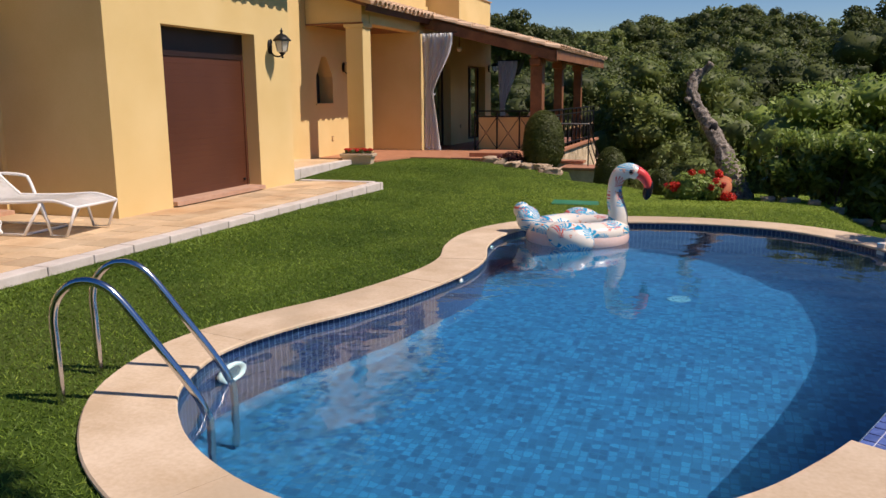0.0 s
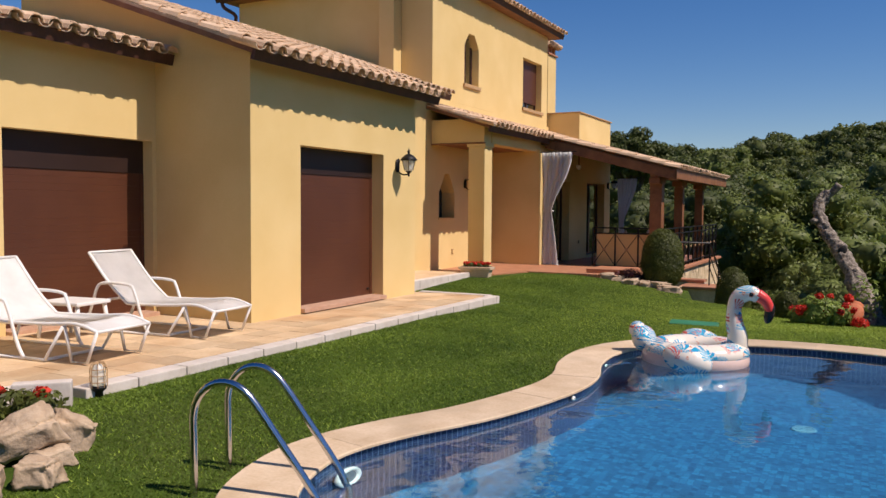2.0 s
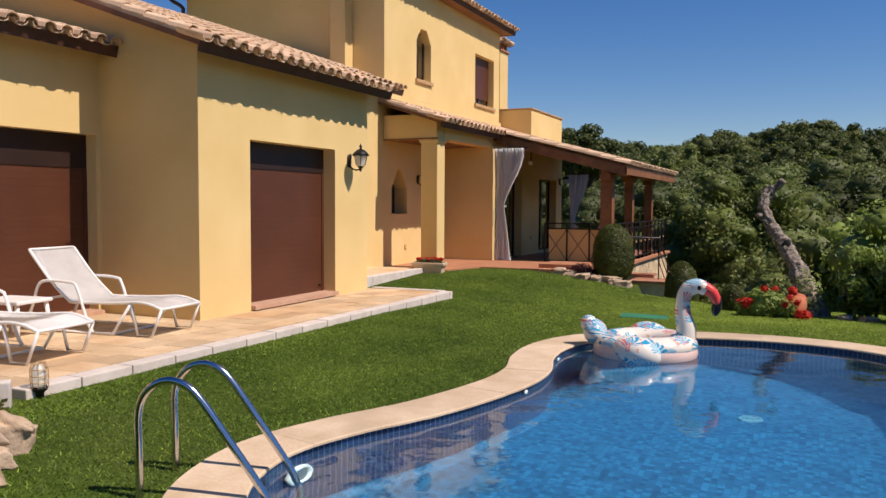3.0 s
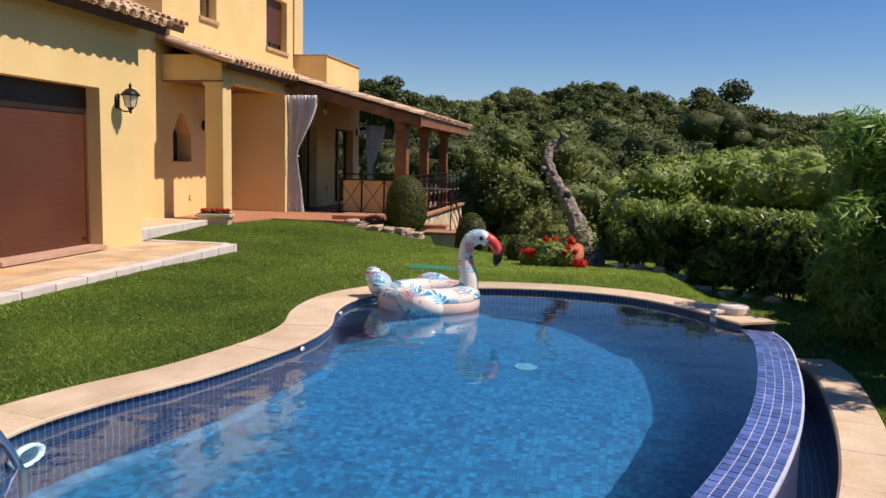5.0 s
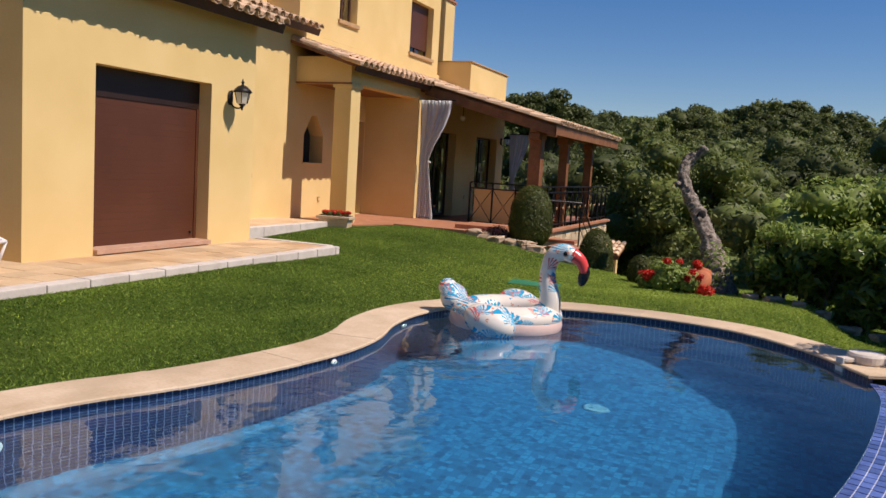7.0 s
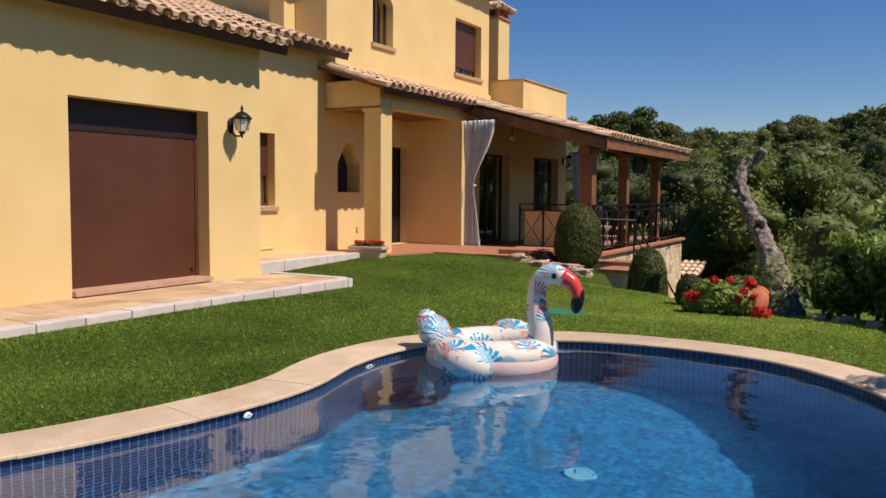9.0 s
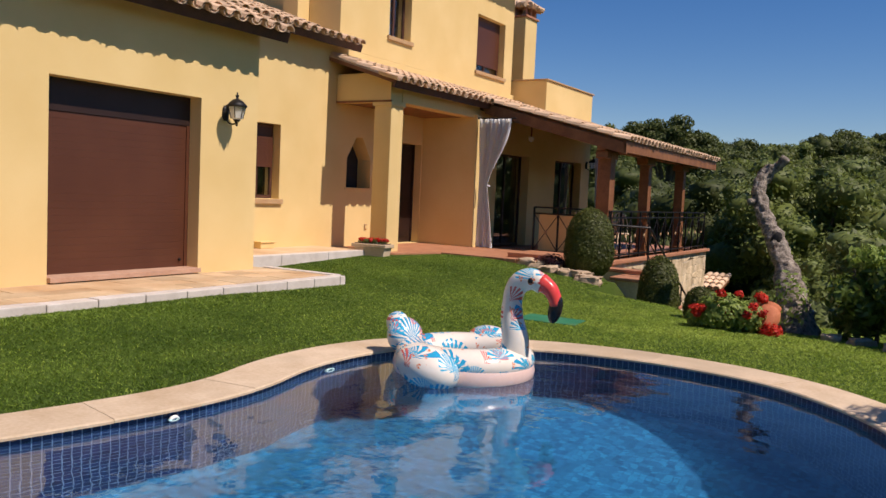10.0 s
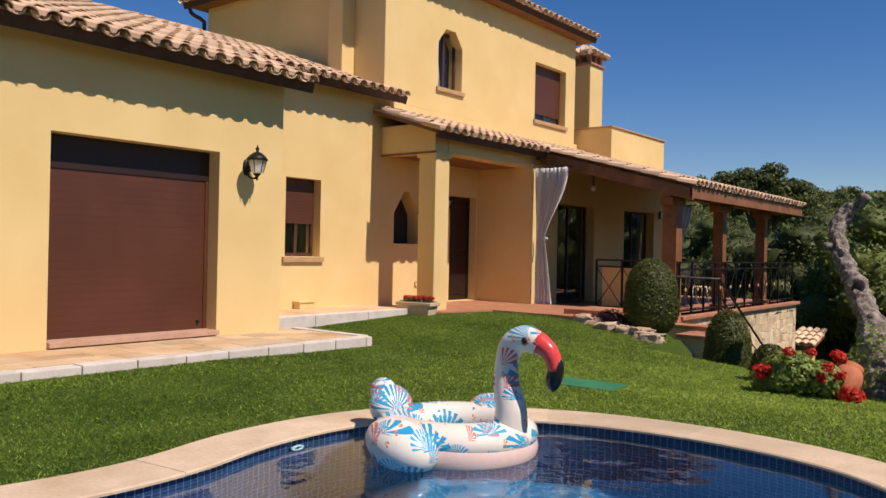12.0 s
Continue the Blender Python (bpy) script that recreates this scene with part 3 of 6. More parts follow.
tagged(bpy.data.objects["parapet_box"], "yellow stucco roof terrace parapet", "parapet", kind="structure")
box("parapet_cap", -11.45, -9.72, 23.16, 26.4, 4.2, 4.235, SILL, bevel=0.01)
tagged(bpy.data.objects["parapet_cap"], "tan coping on the parapet", "coping", kind="structure")

# entrance porch: beams and column
column = thing("column", "square yellow stucco porch column with a cap", "column", kind="structure")
box("shaft", -9.80, -9.42, 15.98, 16.36, 0.0, 2.74, STUCCO, column, 0.012)
box("cap", -9.83, -9.39, 15.95, 16.39, 2.70, 2.79, STUCCO, column, 0.012)
box("porch_beam", -10.69, -9.42, 15.95, 16.3, 2.79, 3.3, STUCCO, bevel=0.008)
tagged(bpy.data.objects["porch_beam"], "yellow stucco porch beam", "beam", kind="structure")
box("porch_trim", -10.68, -9.40, 15.935, 15.985, 2.765, 2.80, WOOD, bevel=0.004)
tagged(bpy.data.objects["porch_trim"], "thin brown timber strip under the porch beam", "trim", kind="structure")
box("porch_lintel", -9.72, -9.4, 16.3, 19.17, 2.79, 3.14, STUCCO, bevel=0.008)
tagged(bpy.data.objects["porch_lintel"], "yellow stucco lintel over the porch", "beam", kind="structure")
box("ceiling_porch", -10.69, -9.72, 16.3, 18.95, 2.79, 2.86, WOOD)
tagged(bpy.data.objects["ceiling_porch"], "brown timber porch ceiling", "ceiling", kind="structure")


# ---- tiled roofs ----
def barrel(rad0, rad1, length, seg=5, flip=False):
    """One curved clay tile along +y, open below."""
    v, f = [], []
    for y, r in ((0, rad0), (length, rad1)):
        for rr in (r, r - 0.014):
            for k in range(seg + 1):
                a = math.pi * k / seg
                v.append((rr * math.cos(a), y, (-1 if flip else 1) * rr * math.sin(a) * 0.85))
    n = seg + 1
    for k in range(seg):
        f += [(k, k + 1, 2 * n + k + 1, 2 * n + k), (n + k, 3 * n + k, 3 * n + k + 1, n + k + 1), (k, n + k, n + k + 1, k + 1)]
    me = bpy.data.meshes.new("roof_tile")
    me.from_pydata(v, [], f)
    me.materials.append(TILE)
    for p in me.polygons:
        p.use_smooth = False
    return me


COVER, PAN = barrel(0.098, 0.08, 0.44), barrel(0.09, 0.08, 0.44, flip=True)


def tiled_roof(name, o, u, up, width, depth, label, limit=290, pitch=0.232, thick=0.10, board=True, skip=None):
    """A roof plane: o the eave's corner, u along the eave, up the slope, covered with barrel tiles."""
    o, u, up = Vector(o), Vector(u).normalized(), Vector(up).normalized()
    n = u.cross(up).normalized()
    if n.z < 0:
        n = -n
    basis = Matrix((u, up, n)).transposed().to_4x4()
    base = Matrix.Translation(o) @ basis
    bm = bmesh.new()
    add_box(bm, 0.0, width, 0.05, depth, -thick, -0.035)
    roof = part(name, bm, WOOD)
    roof.matrix_world = base
    tagged(roof, label, "roof", kind="structure")
    cols, courses = round(width / pitch), math.ceil(depth / 0.36)
    step, made, rest = width / cols, 0, ([], [])
    rng = random.Random(len(name) * 7 + cols)
    for r in range(courses):
        for c in range(cols):
            for me, dx, dz in ((COVER, 0.5, 0.0), (PAN, 0.0, 0.03)):
                if me is PAN and r > 0:
                    continue
                m = Matrix.Translation(((c + dx) * step + rng.uniform(-0.008, 0.008), r * 0.36 - 0.06 + rng.uniform(-0.012, 0.012) + (0.02 if me is PAN else 0), dz + 0.012 * (r > 0) + rng.uniform(0, 0.006))) @ Matrix.Rotation(rng.uniform(-0.03, 0.03), 4, "Z") @ Matrix.Rotation(-0.035, 4, "X")
                p = base @ m @ Vector((0, 0.2, 0))
                if skip and skip(p):
                    continue
                if made < limit:
                    t = new("roof_tile", me)
                    t.parent = roof
                    t.matrix_local = m
                    made += 1
                else:
                    k = len(rest[0])
                    rest[0].extend(tuple(m @ v.co) for v in me.vertices)
                    rest[1].extend(tuple(k + i for i in q.vertices) for q in me.polygons)
    bm = bmesh.new()
    add_box(bm, 0, width, 0.05, depth, -0.034, -0.005)
    part("tile_bed", bm, TILE, roof)
    if rest[0]:
        tagged(mesh_ob("roof_tiles", rest[0], rest[1], TILE, roof), kind="stuff")
    if board:
        bm = bmesh.new()
        add_box(bm, -0.0, width, 0.02, 0.07, -0.17, -0.03)
        part("fascia", bm, DARKWOOD, roof)
    return roof


SL = 0.35
tiled_roof("roof_garage", (-8.52, 7.86, 3.26), (0, 1, 0), (-1, 0, SL), 4.52, 5.0, "clay barrel-tiled garage roof", skip=lambda p: p.y > 12.3 and p.x > -10.3)
tiled_roof("roof_main", (-10.33, 12.38, 3.90), (0, 1, 0), (-1, 0, SL), 3.9, 3.1, "clay barrel-tiled roof over the main wall", limit=150, skip=lambda p: p.y > 15.3 and p.x < -10.7)
tiled_roof("roof_side_garage", (-10.12, 3.0, 3.36), (0, 1, 0), (-1, 0, 0.25), 5.15, 2.6, "clay barrel-tiled roof over the side garage", limit=120)
tiled_roof("roof_entry", (-9.12, 15.72, 3.14), (0, 1, 0), (-1, 0, 0.31), 11.03, 1.72, "clay barrel-tiled roof along the entrance")
tiled_roof("roof_veranda", (-6.1, 19.3, 2.38), (0, 1, 0), (-1, 0, 0.26), 7.1, 3.35, "clay barrel-tiled veranda roof on timber posts")
verge = bpy.data.objects["roof_veranda"]
for r in range(9):
    t = new("verge_tile", COVER)
    t.parent = verge
    t.matrix_local = Matrix.Translation((-0.035, r * 0.36 - 0.06, -0.012 + 0.003 * (r % 2))) @ Matrix.Rotation(-0.05, 4, "X") @ Matrix.Diagonal((1.15, 1.0, 1.1, 1))
# tower: hipped roof, front and side planes
tiled_roof("roof_tower", (-10.32, 15.62, 6.55), (0, 1, 0), (-1, 0, SL), 7.85, 3.2, "clay barrel-tiled upper roof, front slope", skip=lambda p: (p.x + 10.32) * -1 > p.y - 15.5 or (p.x + 10.32) * -1 > 23.6 - p.y)
tiled_roof("roof_tower_side", (-16.6, 15.60, 6.55), (1, 0, 0), (0, 1, SL), 6.2, 3.2, "clay barrel-tiled upper roof, side slope", skip=lambda p: p.y - 15.6 > -10.3 - p.x)
# plain backs of the roofs
bm = bmesh.new()
slab(bm, [(-16.4, 15.7), (-10.4, 15.7), (-10.4, 23.4), (-16.4, 23.4)], 6.40, 6.46)
tagged(part("ceiling_tower", bm, WOOD), "brown timber boarding under the upper eaves", "ceiling", kind="structure")
bm = bmesh.new()
slab(bm, [(-16.2, -6), (-13.2, -6), (-13.2, 30), (-16.2, 30)], 3.95, 4.05)
slab(bm, [(-13.2, 12.3), (-11.0, 12.3), (-11.0, 26.3), (-13.2, 26.3)], 3.2, 3.24)
tagged(part("ceiling_house", bm, STUCCO), "plain plaster ceiling of the house", "ceiling", kind="structure")


# ---- openings ----
def shutter_door(name, y0, y1, z0, z1, x, box_h, label):
    """A slatted roller shutter in a recess, with its rails and a dark box that also paints eave shadow."""
    d = thing(name, label, "garage door", pose(x, y0, z0), kind="structure")
    w, h = y1 - y0, z1 - z0
    n = 22
    for i in range(n):
        a, b = (h - box_h) * i / n, (h - box_h) * (i + 1) / n
        bm = bmesh.new()
        add_box(bm, -0.03, 0, 0.04, w - 0.04, a + 0.0004, b - 0.0004)
        part("slat", bm, SHUTTER, d)
    box("box_and_shade", -0.05, 0.012, 0, w, h - box_h, h, BOX_AND_SHADE, d, 0.004)
    for a in (0.0, w - 0.05):
        box("rail", -0.04, 0.015, a, a + 0.05, 0, h - box_h, SHUTTER, d, 0.003)
    # dark sheet painted as the unlit garage behind the slats
    box("backing", -0.08, -0.05, 0, w, 0, h, INNER_SHADE, d)
    box("threshold", -0.06, 0.29, 0, w, -0.05, 0.006, BLUSH, d, 0.003)
    bm = bmesh.new()
    lathe(bm, [(0.018, 0), (0.018, 0.02), (0.012, 0.03)], 10)
    bmesh.ops.transform(bm, matrix=pose(0.0, w - 0.12, 0.10, 0, 90, 0), verts=bm.verts[:])
    part("lock", bm, IRON, d)
    return d


shutter_door("door_1", 9.12, 11.17, 0.05, 2.225, XF - 0.22, 0.36, "closed brown roller garage shutter with a dark box")
# the dark top band here is the eave's shadow, built as a box
shutter_door("door_2", 6.04, 8.09, 0.03, 2.25, -10.5 - 0.18, 0.42, "closed brown roller shutter of the side garage")


def window(name, y0, y1, z0, z1, x, label, shutter=0.0, sill=0.06, arched=None):
    w = thing(name, label, "window", pose(x, y0, z0), kind="structure")
    W, H = y1 - y0, z1 - z0
    bm = bmesh.new()
    for b in ((0, 0.05, 0, H), (W - 0.05, W, 0, H), (0.05, W - 0.05, 0, 0.06), (0.05, W - 0.05, H - 0.05, H), (W / 2 - 0.03, W / 2 + 0.03, 0.06, H - 0.05)):
        add_box(bm, -0.05, 0.0, b[0], b[1], b[2], b[3])
    part("window_frame", bm, DARKWOOD, w)
    for a, b in ((0.05, W / 2 - 0.03), (W / 2 + 0.03, W - 0.05)):
        p = box("pane", -0.03, -0.024, a, b, 0.06, H - 0.05, GLASS, w)
        p.visible_shadow = False
    if shutter:
        n = max(4, int(shutter * H / 0.05))
        for i in range(n):
            t = H - shutter * H * (i + 1) / n
            box("slat", 0.005, 0.02, 0.02, W - 0.02, t + 0.001, t + shutter * H / n - 0.001, SHUTTER, w)
    # dark sheet close behind the panes, painted as the unlit room
    box("backing", -0.5, -0.48, -0.7, W + 0.7, -0.02, H + 0.3, INNER_SHADE, w)
    if sill:
        box("sill", -0.02, 0.18 + 0.05, -sill, W + sill, -0.09, -0.004, SILL, w, 0.008)
    return w


window("window_1", 13.74, 14.50, 0.93, 2.22, XW - 0.18, "small window with a half-lowered brown shutter", 0.58)
window("window_2", 17.55, 18.33, 4.33, 5.5, XW - 0.18, "pointed upper window with a tan sill and a white curtain")
window("window_3", 21.14, 22.55, 4.18, 5.53, XW - 0.18, "upper window with a lowered brown shutter", 0.86)
window("window_4", 20.68, 22.38, -0.05, 2.17, -9.97, "dark glazed veranda door", 0, 0)
window("window_5", 23.96, 25.76, 0.0, 2.2, -9.97, "dark glazed veranda window", 0, 0)
niche = thing("niche_back", "niche, its shade and dark plant painted as one dark panel", "niche", kind="structure")
# near-black panel: the niche's shade is painted on, no plant is modelled
box("back_panel", XW - 0.36, XW - 0.33, 16.3, 17.2, 1.0, 2.3, INNER_SHADE, niche)
box("niche_ledge", XW - 0.33, XW + 0.02, 16.30, 17.14, 1.15, 1.19, STUCCO, niche, 0.006)
door = thing("door_3", "carved wooden entrance door, closed, coloured black-brown for the porch shade", "door", pose(XW - 0.2, 18.03, 0.05), kind="structure")
leaf = box("leaf", -0.05, 0, 0.05, 0.85, 0, 2.10, SHADED_DOORWOOD, door, 0.004)
for a, b in ((0.12, 0.9), (1.05, 1.95)):
    box("panel", 0, 0.015, 0.14, 0.76, a, b, SHADED_DOORWOOD, door, 0.006)
bm = bmesh.new()
tube(bm, [(0.0, 0.12, 1.0), (0.05, 0.12, 1.0), (0.05, 0.22, 1.0)], 0.01, 8)
part("handle", bm, STEEL, leaf, "metal lever handle")
bm = bmesh.new()
for b in ((0, 0.05, 0, 2.15), (0.85, 0.90, 0, 2.15), (0.05, 0.85, 2.10, 2.15)):
    add_box(bm, -0.08, 0.02, b[0], b[1], b[2], b[3])
part("door_frame", bm, SHADED_DOORWOOD, door)

# ---- veranda timber, rail, base ----
for y, wd in ((19.6, 0.14), (22.1, 0.11), (24.9, 0.11)):
    p = thing("veranda_post", "brown stained timber veranda post", "post", pose(-6.65, y, -0.05), "veranda posts", "structure")
    box("shaft", -wd, wd, -wd, wd, 0, 2.18, WOOD, p, 0.012)
    box("foot", -0.14, 0.14, -0.14, 0.14, 0, 0.12, WOOD, p, 0.01)
    box("head", -0.13, 0.13, -0.3, 0.3, 2.05, 2.2, WOOD, p, 0.02)
box("veranda_beam", -6.74, -6.56, 19.25, 26.3, 2.15, 2.36, WOOD, bevel=0.012)
box("fascia_board", -6.17, -6.13, 19.2, 26.36, 2.11, 2.33, WOOD, bevel=0.006)
tagged(bpy.data.objects["fascia_board"], "broad brown fascia board under the veranda tiles", "fascia", kind="structure")
bm = bmesh.new()
add_box(bm, -9.3, -6.12, 19.2, 19.26, 2.07, 2.29, 0.006)
for v in bm.verts:
    v.co.z += (-6.12 - v.co.x) * 0.26
tagged(part("verge_board", bm, WOOD), "brown cross beam at the end of the veranda", "fascia", kind="structure")
tagged(bpy.data.objects["veranda_beam"], "brown timber eaves beam of the veranda", "beam", kind="structure")
for i in range(13):
    y = 19.35 + i * 0.57
    bm = bmesh.new()
    add_box(bm, 0, 3.4, -0.05, 0.05, -0.16, 0, 0.006)
    r = part("rafter", bm, WOOD)
    r.matrix_world = Matrix.Translation((-6.19, y, 2.30)) @ Matrix.Rotation(math.atan(0.26), 4, "Y") @ Matrix.Rotation(math.pi, 4, "Z")
    tagged(r, "brown timber veranda rafter", "rafter", "rafters", "structure")


def railing(o, d, length, h, spacing, x_panel, label):
    d = Vector(d).normalized()
    yaw = math.degrees(math.atan2(d.y, d.x))
    r = thing("railing", label, "railing", pose(*o, 0, 0, yaw), kind="structure")
    for z in (0.09, h - 0.13, h):
        bm = bmesh.new()
        add_box(bm, 0, length, -0.018, 0.018, z - 0.016, z + 0.016, 0.004)
        part("rail", bm, IRON, r)
    k = max(1, round(length / spacing))
    for i in range(k + 1):
        bm = bmesh.new()
        add_box(bm, length * i / k - 0.018, length * i / k + 0.018, -0.018, 0.018, 0, h, 0.004)
        part("baluster", bm, IRON, r)
    for i in range(k):
        a, b = length * i / k, length * (i + 1) / k
        if x_panel == 2 and i % 2:
            continue
        bm = bmesh.new()
        tube(bm, [(a, 0, 0.1), (b, 0, h - 0.14)], 0.009, 6)
        tube(bm, [(a, 0, h - 0.14), (b, 0, 0.1)], 0.009, 6)
        part("cross_bar", bm, IRON, r)
        bm = bmesh.new()
        lathe(bm, [(0.005, -0.02), (0.04, -0.01), (0.04, 0.01), (0.005, 0.02)], 10)
        bmesh.ops.transform(bm, matrix=pose((a + b) / 2, 0, h / 2 - 0.02, 90, 0, 0), verts=bm.verts[:])
        part("rosette", bm, SILL, r)
    return r


railing((-8.15, 19.5, -0.04), (1, 0, 0), 1.65, 1.0, 0.55, 1, "black iron railing with crossed bars")
box("low_wall", -8.1, -6.8, 19.64, 19.76, -0.05, 0.84, STUCCO, bevel=0.012)
tagged(bpy.data.objects["low_wall"], "low stucco wall behind the crossed railing", "wall", kind="structure")
railing((-6.5, 19.6, -0.05), (0, 1, 0), 7.4, 1.0, 0.62, 1, "black iron veranda railing with crossed bars")
wall("wall_veranda_base", (-6.45, 19.5), (0, 1), (1, 0), 7.7, -5.5, -0.05, 0.35, material=MORTAR, label="rubble stone wall under the veranda")


# ---- ladder ----
ladder = thing("pool_ladder", "polished steel pool ladder with two hooped rails", "ladder")
for y, name in ((3.83, "rail"), (4.27, "rail")):
    base = Vector((-5.48, 3.80)) if y < 4 else Vector((-5.63, 4.23))
    d = Vector((math.cos(radians(17)), math.sin(radians(17))))
    prof = [(0, -0.2), (0, 0.0), (0, 0.28), (0, 0.42), (0.03, 0.52), (0.10, 0.59), (0.19, 0.61), (0.28, 0.58), (0.36, 0.50), (0.49, 0.32), (0.64, 0.11), (0.72, -0.02), (0.75, -0.12), (0.76, -0.3), (0.76, -1.0)]
    line = smooth_line([(base.x + d.x * a, base.y + d.y * a, COPE_Z + z) for a, z in prof], 0.03)
    bm = bmesh.new()
    tube(bm, line, 0.0215, 12)
    part(name, bm, STEEL, ladder, smooth=True)

# ---- loungers ----
def lounger(m):
    l = thing("sun_lounger", "white metal sun lounger with a mesh sling, back raised", "lounger", m, "loungers on the terrace")
    W = 0.32
    sling = [(-0.56, 0.88), (-0.28, 0.56), (-0.05, 0.36), (0.02, 0.33), (0.55, 0.34), (0.92, 0.36), (1.16, 0.30)]
    bm = bmesh.new()
    s = smooth_line([(a, 0, z) for a, z in sling], 0.08)
    rows = [[bm.verts.new((p.x, y, p.z + (0.0 if abs(y) > 0.2 else -0.012))) for y in (-W + 0.02, -0.15, 0.15, W - 0.02)] for p in s]
    for r0, r1 in zip(rows, rows[1:]):
        for k in range(3):
            bm.faces.new((r0[k], r0[k + 1], r1[k + 1], r1[k]))
    bmesh.ops.solidify(bm, geom=bm.faces[:], thickness=0.008)
    part("sling", bm, MESH_FABRIC, l, smooth=True)
    for y in (-W, W):
        bm = bmesh.new()
        tube(bm, [(p.x, y, p.z) for p in s], 0.017, 8)
        part("side_rail", bm, WHITE, l, smooth=True)
        bm = bmesh.new()
        tube(bm, smooth_line([(-0.62, y * 1.06, 0.02), (-0.5, y * 1.06, 0.3), (-0.42, y * 1.06, 0.5), (-0.3, y * 1.06, 0.55), (0.02, y * 1.06, 0.54), (0.1, y * 1.06, 0.48), (0.22, y * 1.06, 0.15), (0.3, y * 1.06, 0.015)], 0.04), 0.017, 8)
        part("arm", bm, WHITE, l, smooth=True)
        bm = bmesh.new()
        tube(bm, [(0.3, y * 1.06, 0.017), (0.56, y * 1.06, 0.017), (0.78, y * 1.06, 0.33)], 0.015, 8)
        part("leg", bm, WHITE, l, smooth=True)
        bm = bmesh.new()
        tube(bm, [(0.78, y, 0.34), (0.86, y, 0.02), (1.04, y, 0.02), (1.16, y, 0.30)], 0.015, 8)
        part("leg", bm, WHITE, l, smooth=True)
        bm = bmesh.new()
        tube(bm, [(-0.62, y * 1.06, 0.017), (0.3, y * 1.06, 0.017)], 0.013, 8)
        part("runner", bm, WHITE, l, smooth=True)
    for a, z in ((-0.56, 0.88), (1.16, 0.30), (0.56, 0.017), (-0.3, 0.36)):
        bm = bmesh.new()
        tube(bm, [(a, -W, z), (a, W, z)], 0.015, 8)
        part("cross_bar", bm, WHITE, l, smooth=True)
    return l


lg = lounger(pose(-9.37, 5.55, 0, 0, 0, 6))
copy_thing(lg, pose(-9.49, 7.1, 0, 0, 0, 6))


# ---- plants ----
def ball(level):
    bm = bmesh.new()
    bmesh.ops.create_icosphere(bm, subdivisions=level, radius=1)
    bm.verts.ensure_lookup_table()
    out = (np.array([v.co[:] for v in bm.verts]), np.array([[v.index for v in f.verts] for f in bm.faces]))
    bm.free()
    return out


ICO, ICO_FAR = ball(2), ball(1)


def leaf_cloud(name, clumps, count, size, material, parent=None, seed=1, aspect=0.5, shell=0.55, up=0.3, core=0.0, wild=0.32, heart=None):
    """Many separate leaves scattered through ellipsoid clumps (x, y, z, rx, ry, rz)."""
    rs = np.random.RandomState(seed)
    c = np.array(clumps, float)
    vol = (c[:, 3] * c[:, 4] * c[:, 5]) ** 0.67
    pick = rs.choice(len(c), count, p=vol / vol.sum())
    d = rs.normal(size=(count, 3))
    d /= np.linalg.norm(d, axis=1)[:, None]
    r = shell + (1.04 - shell) * rs.rand(count) ** 0.6
    pos = c[pick, :3] + d * r[:, None] * c[pick, 3:]
    nrm = d + rs.normal(size=(count, 3)) * wild + np.array((0, 0, up))
    nrm /= np.linalg.norm(nrm, axis=1)[:, None]
    t = np.cross(nrm, rs.normal(size=(count, 3)))
    t /= np.linalg.norm(t, axis=1)[:, None] + 1e-9
    b = np.cross(nrm, t)
    s = size * (0.6 + 0.8 * rs.rand(count))[:, None]
    v = np.stack([pos - t * s, pos + b * s * aspect, pos + t * s, pos - b * s * aspect], 1).reshape(-1, 3)
    idx, start = np.arange(len(v)), np.arange(0, len(v), 4)
    if core:
        # twiggy heart of each clump, which shuts out the light behind the leaves
        iv, itri = heart or ICO
        rough = 1 + 0.16 * rs.normal(size=(len(c), len(iv), 1))
        cv = (c[:, None, :3] + iv[None] * c[:, None, 3:] * core * rough).reshape(-1, 3)
        ci = (itri[None] + (np.arange(len(c)) * len(iv))[:, None, None] + len(v)).reshape(-1)
        start = np.concatenate([start, len(idx) + np.arange(0, len(ci), 3)])
        v, idx = np.concatenate([v, cv]), np.concatenate([idx, ci])
    me = bpy.data.meshes.new(name)
    me.vertices.add(len(v))
    me.vertices.foreach_set("co", v.ravel())
    me.loops.add(len(idx))
    me.loops.foreach_set("vertex_index", idx)
    me.polygons.add(len(start))
    me.polygons.foreach_set("loop_start", start)
    me.update(calc_edges=True)
    me.materials.append(material)
    ob = new(name, me)
    ob.parent = parent
    return ob


def crown_clumps(rng, w, h, n, flat=1.0):
    """Boughs of uneven size, crowded towards the outside of the crown, a few breaking its outline."""
    out = []
    for i in range(n):
        a, e = rng.uniform(0, math.tau), rng.uniform(-0.55, 1.0)
        far = rng.uniform(0.45, 1.0) if i % 6 else rng.uniform(1.0, 1.18)
        r = math.sqrt(max(0.0, 1 - e * e)) * w * 0.40 * far
        s = w * rng.uniform(0.07, 0.19)
        out.append((math.cos(a) * r, math.sin(a) * r, h * (0.42 + 0.46 * e * far), s, s * rng.uniform(0.8, 1.2), s * rng.uniform(0.6, 0.85) * flat))
    return out


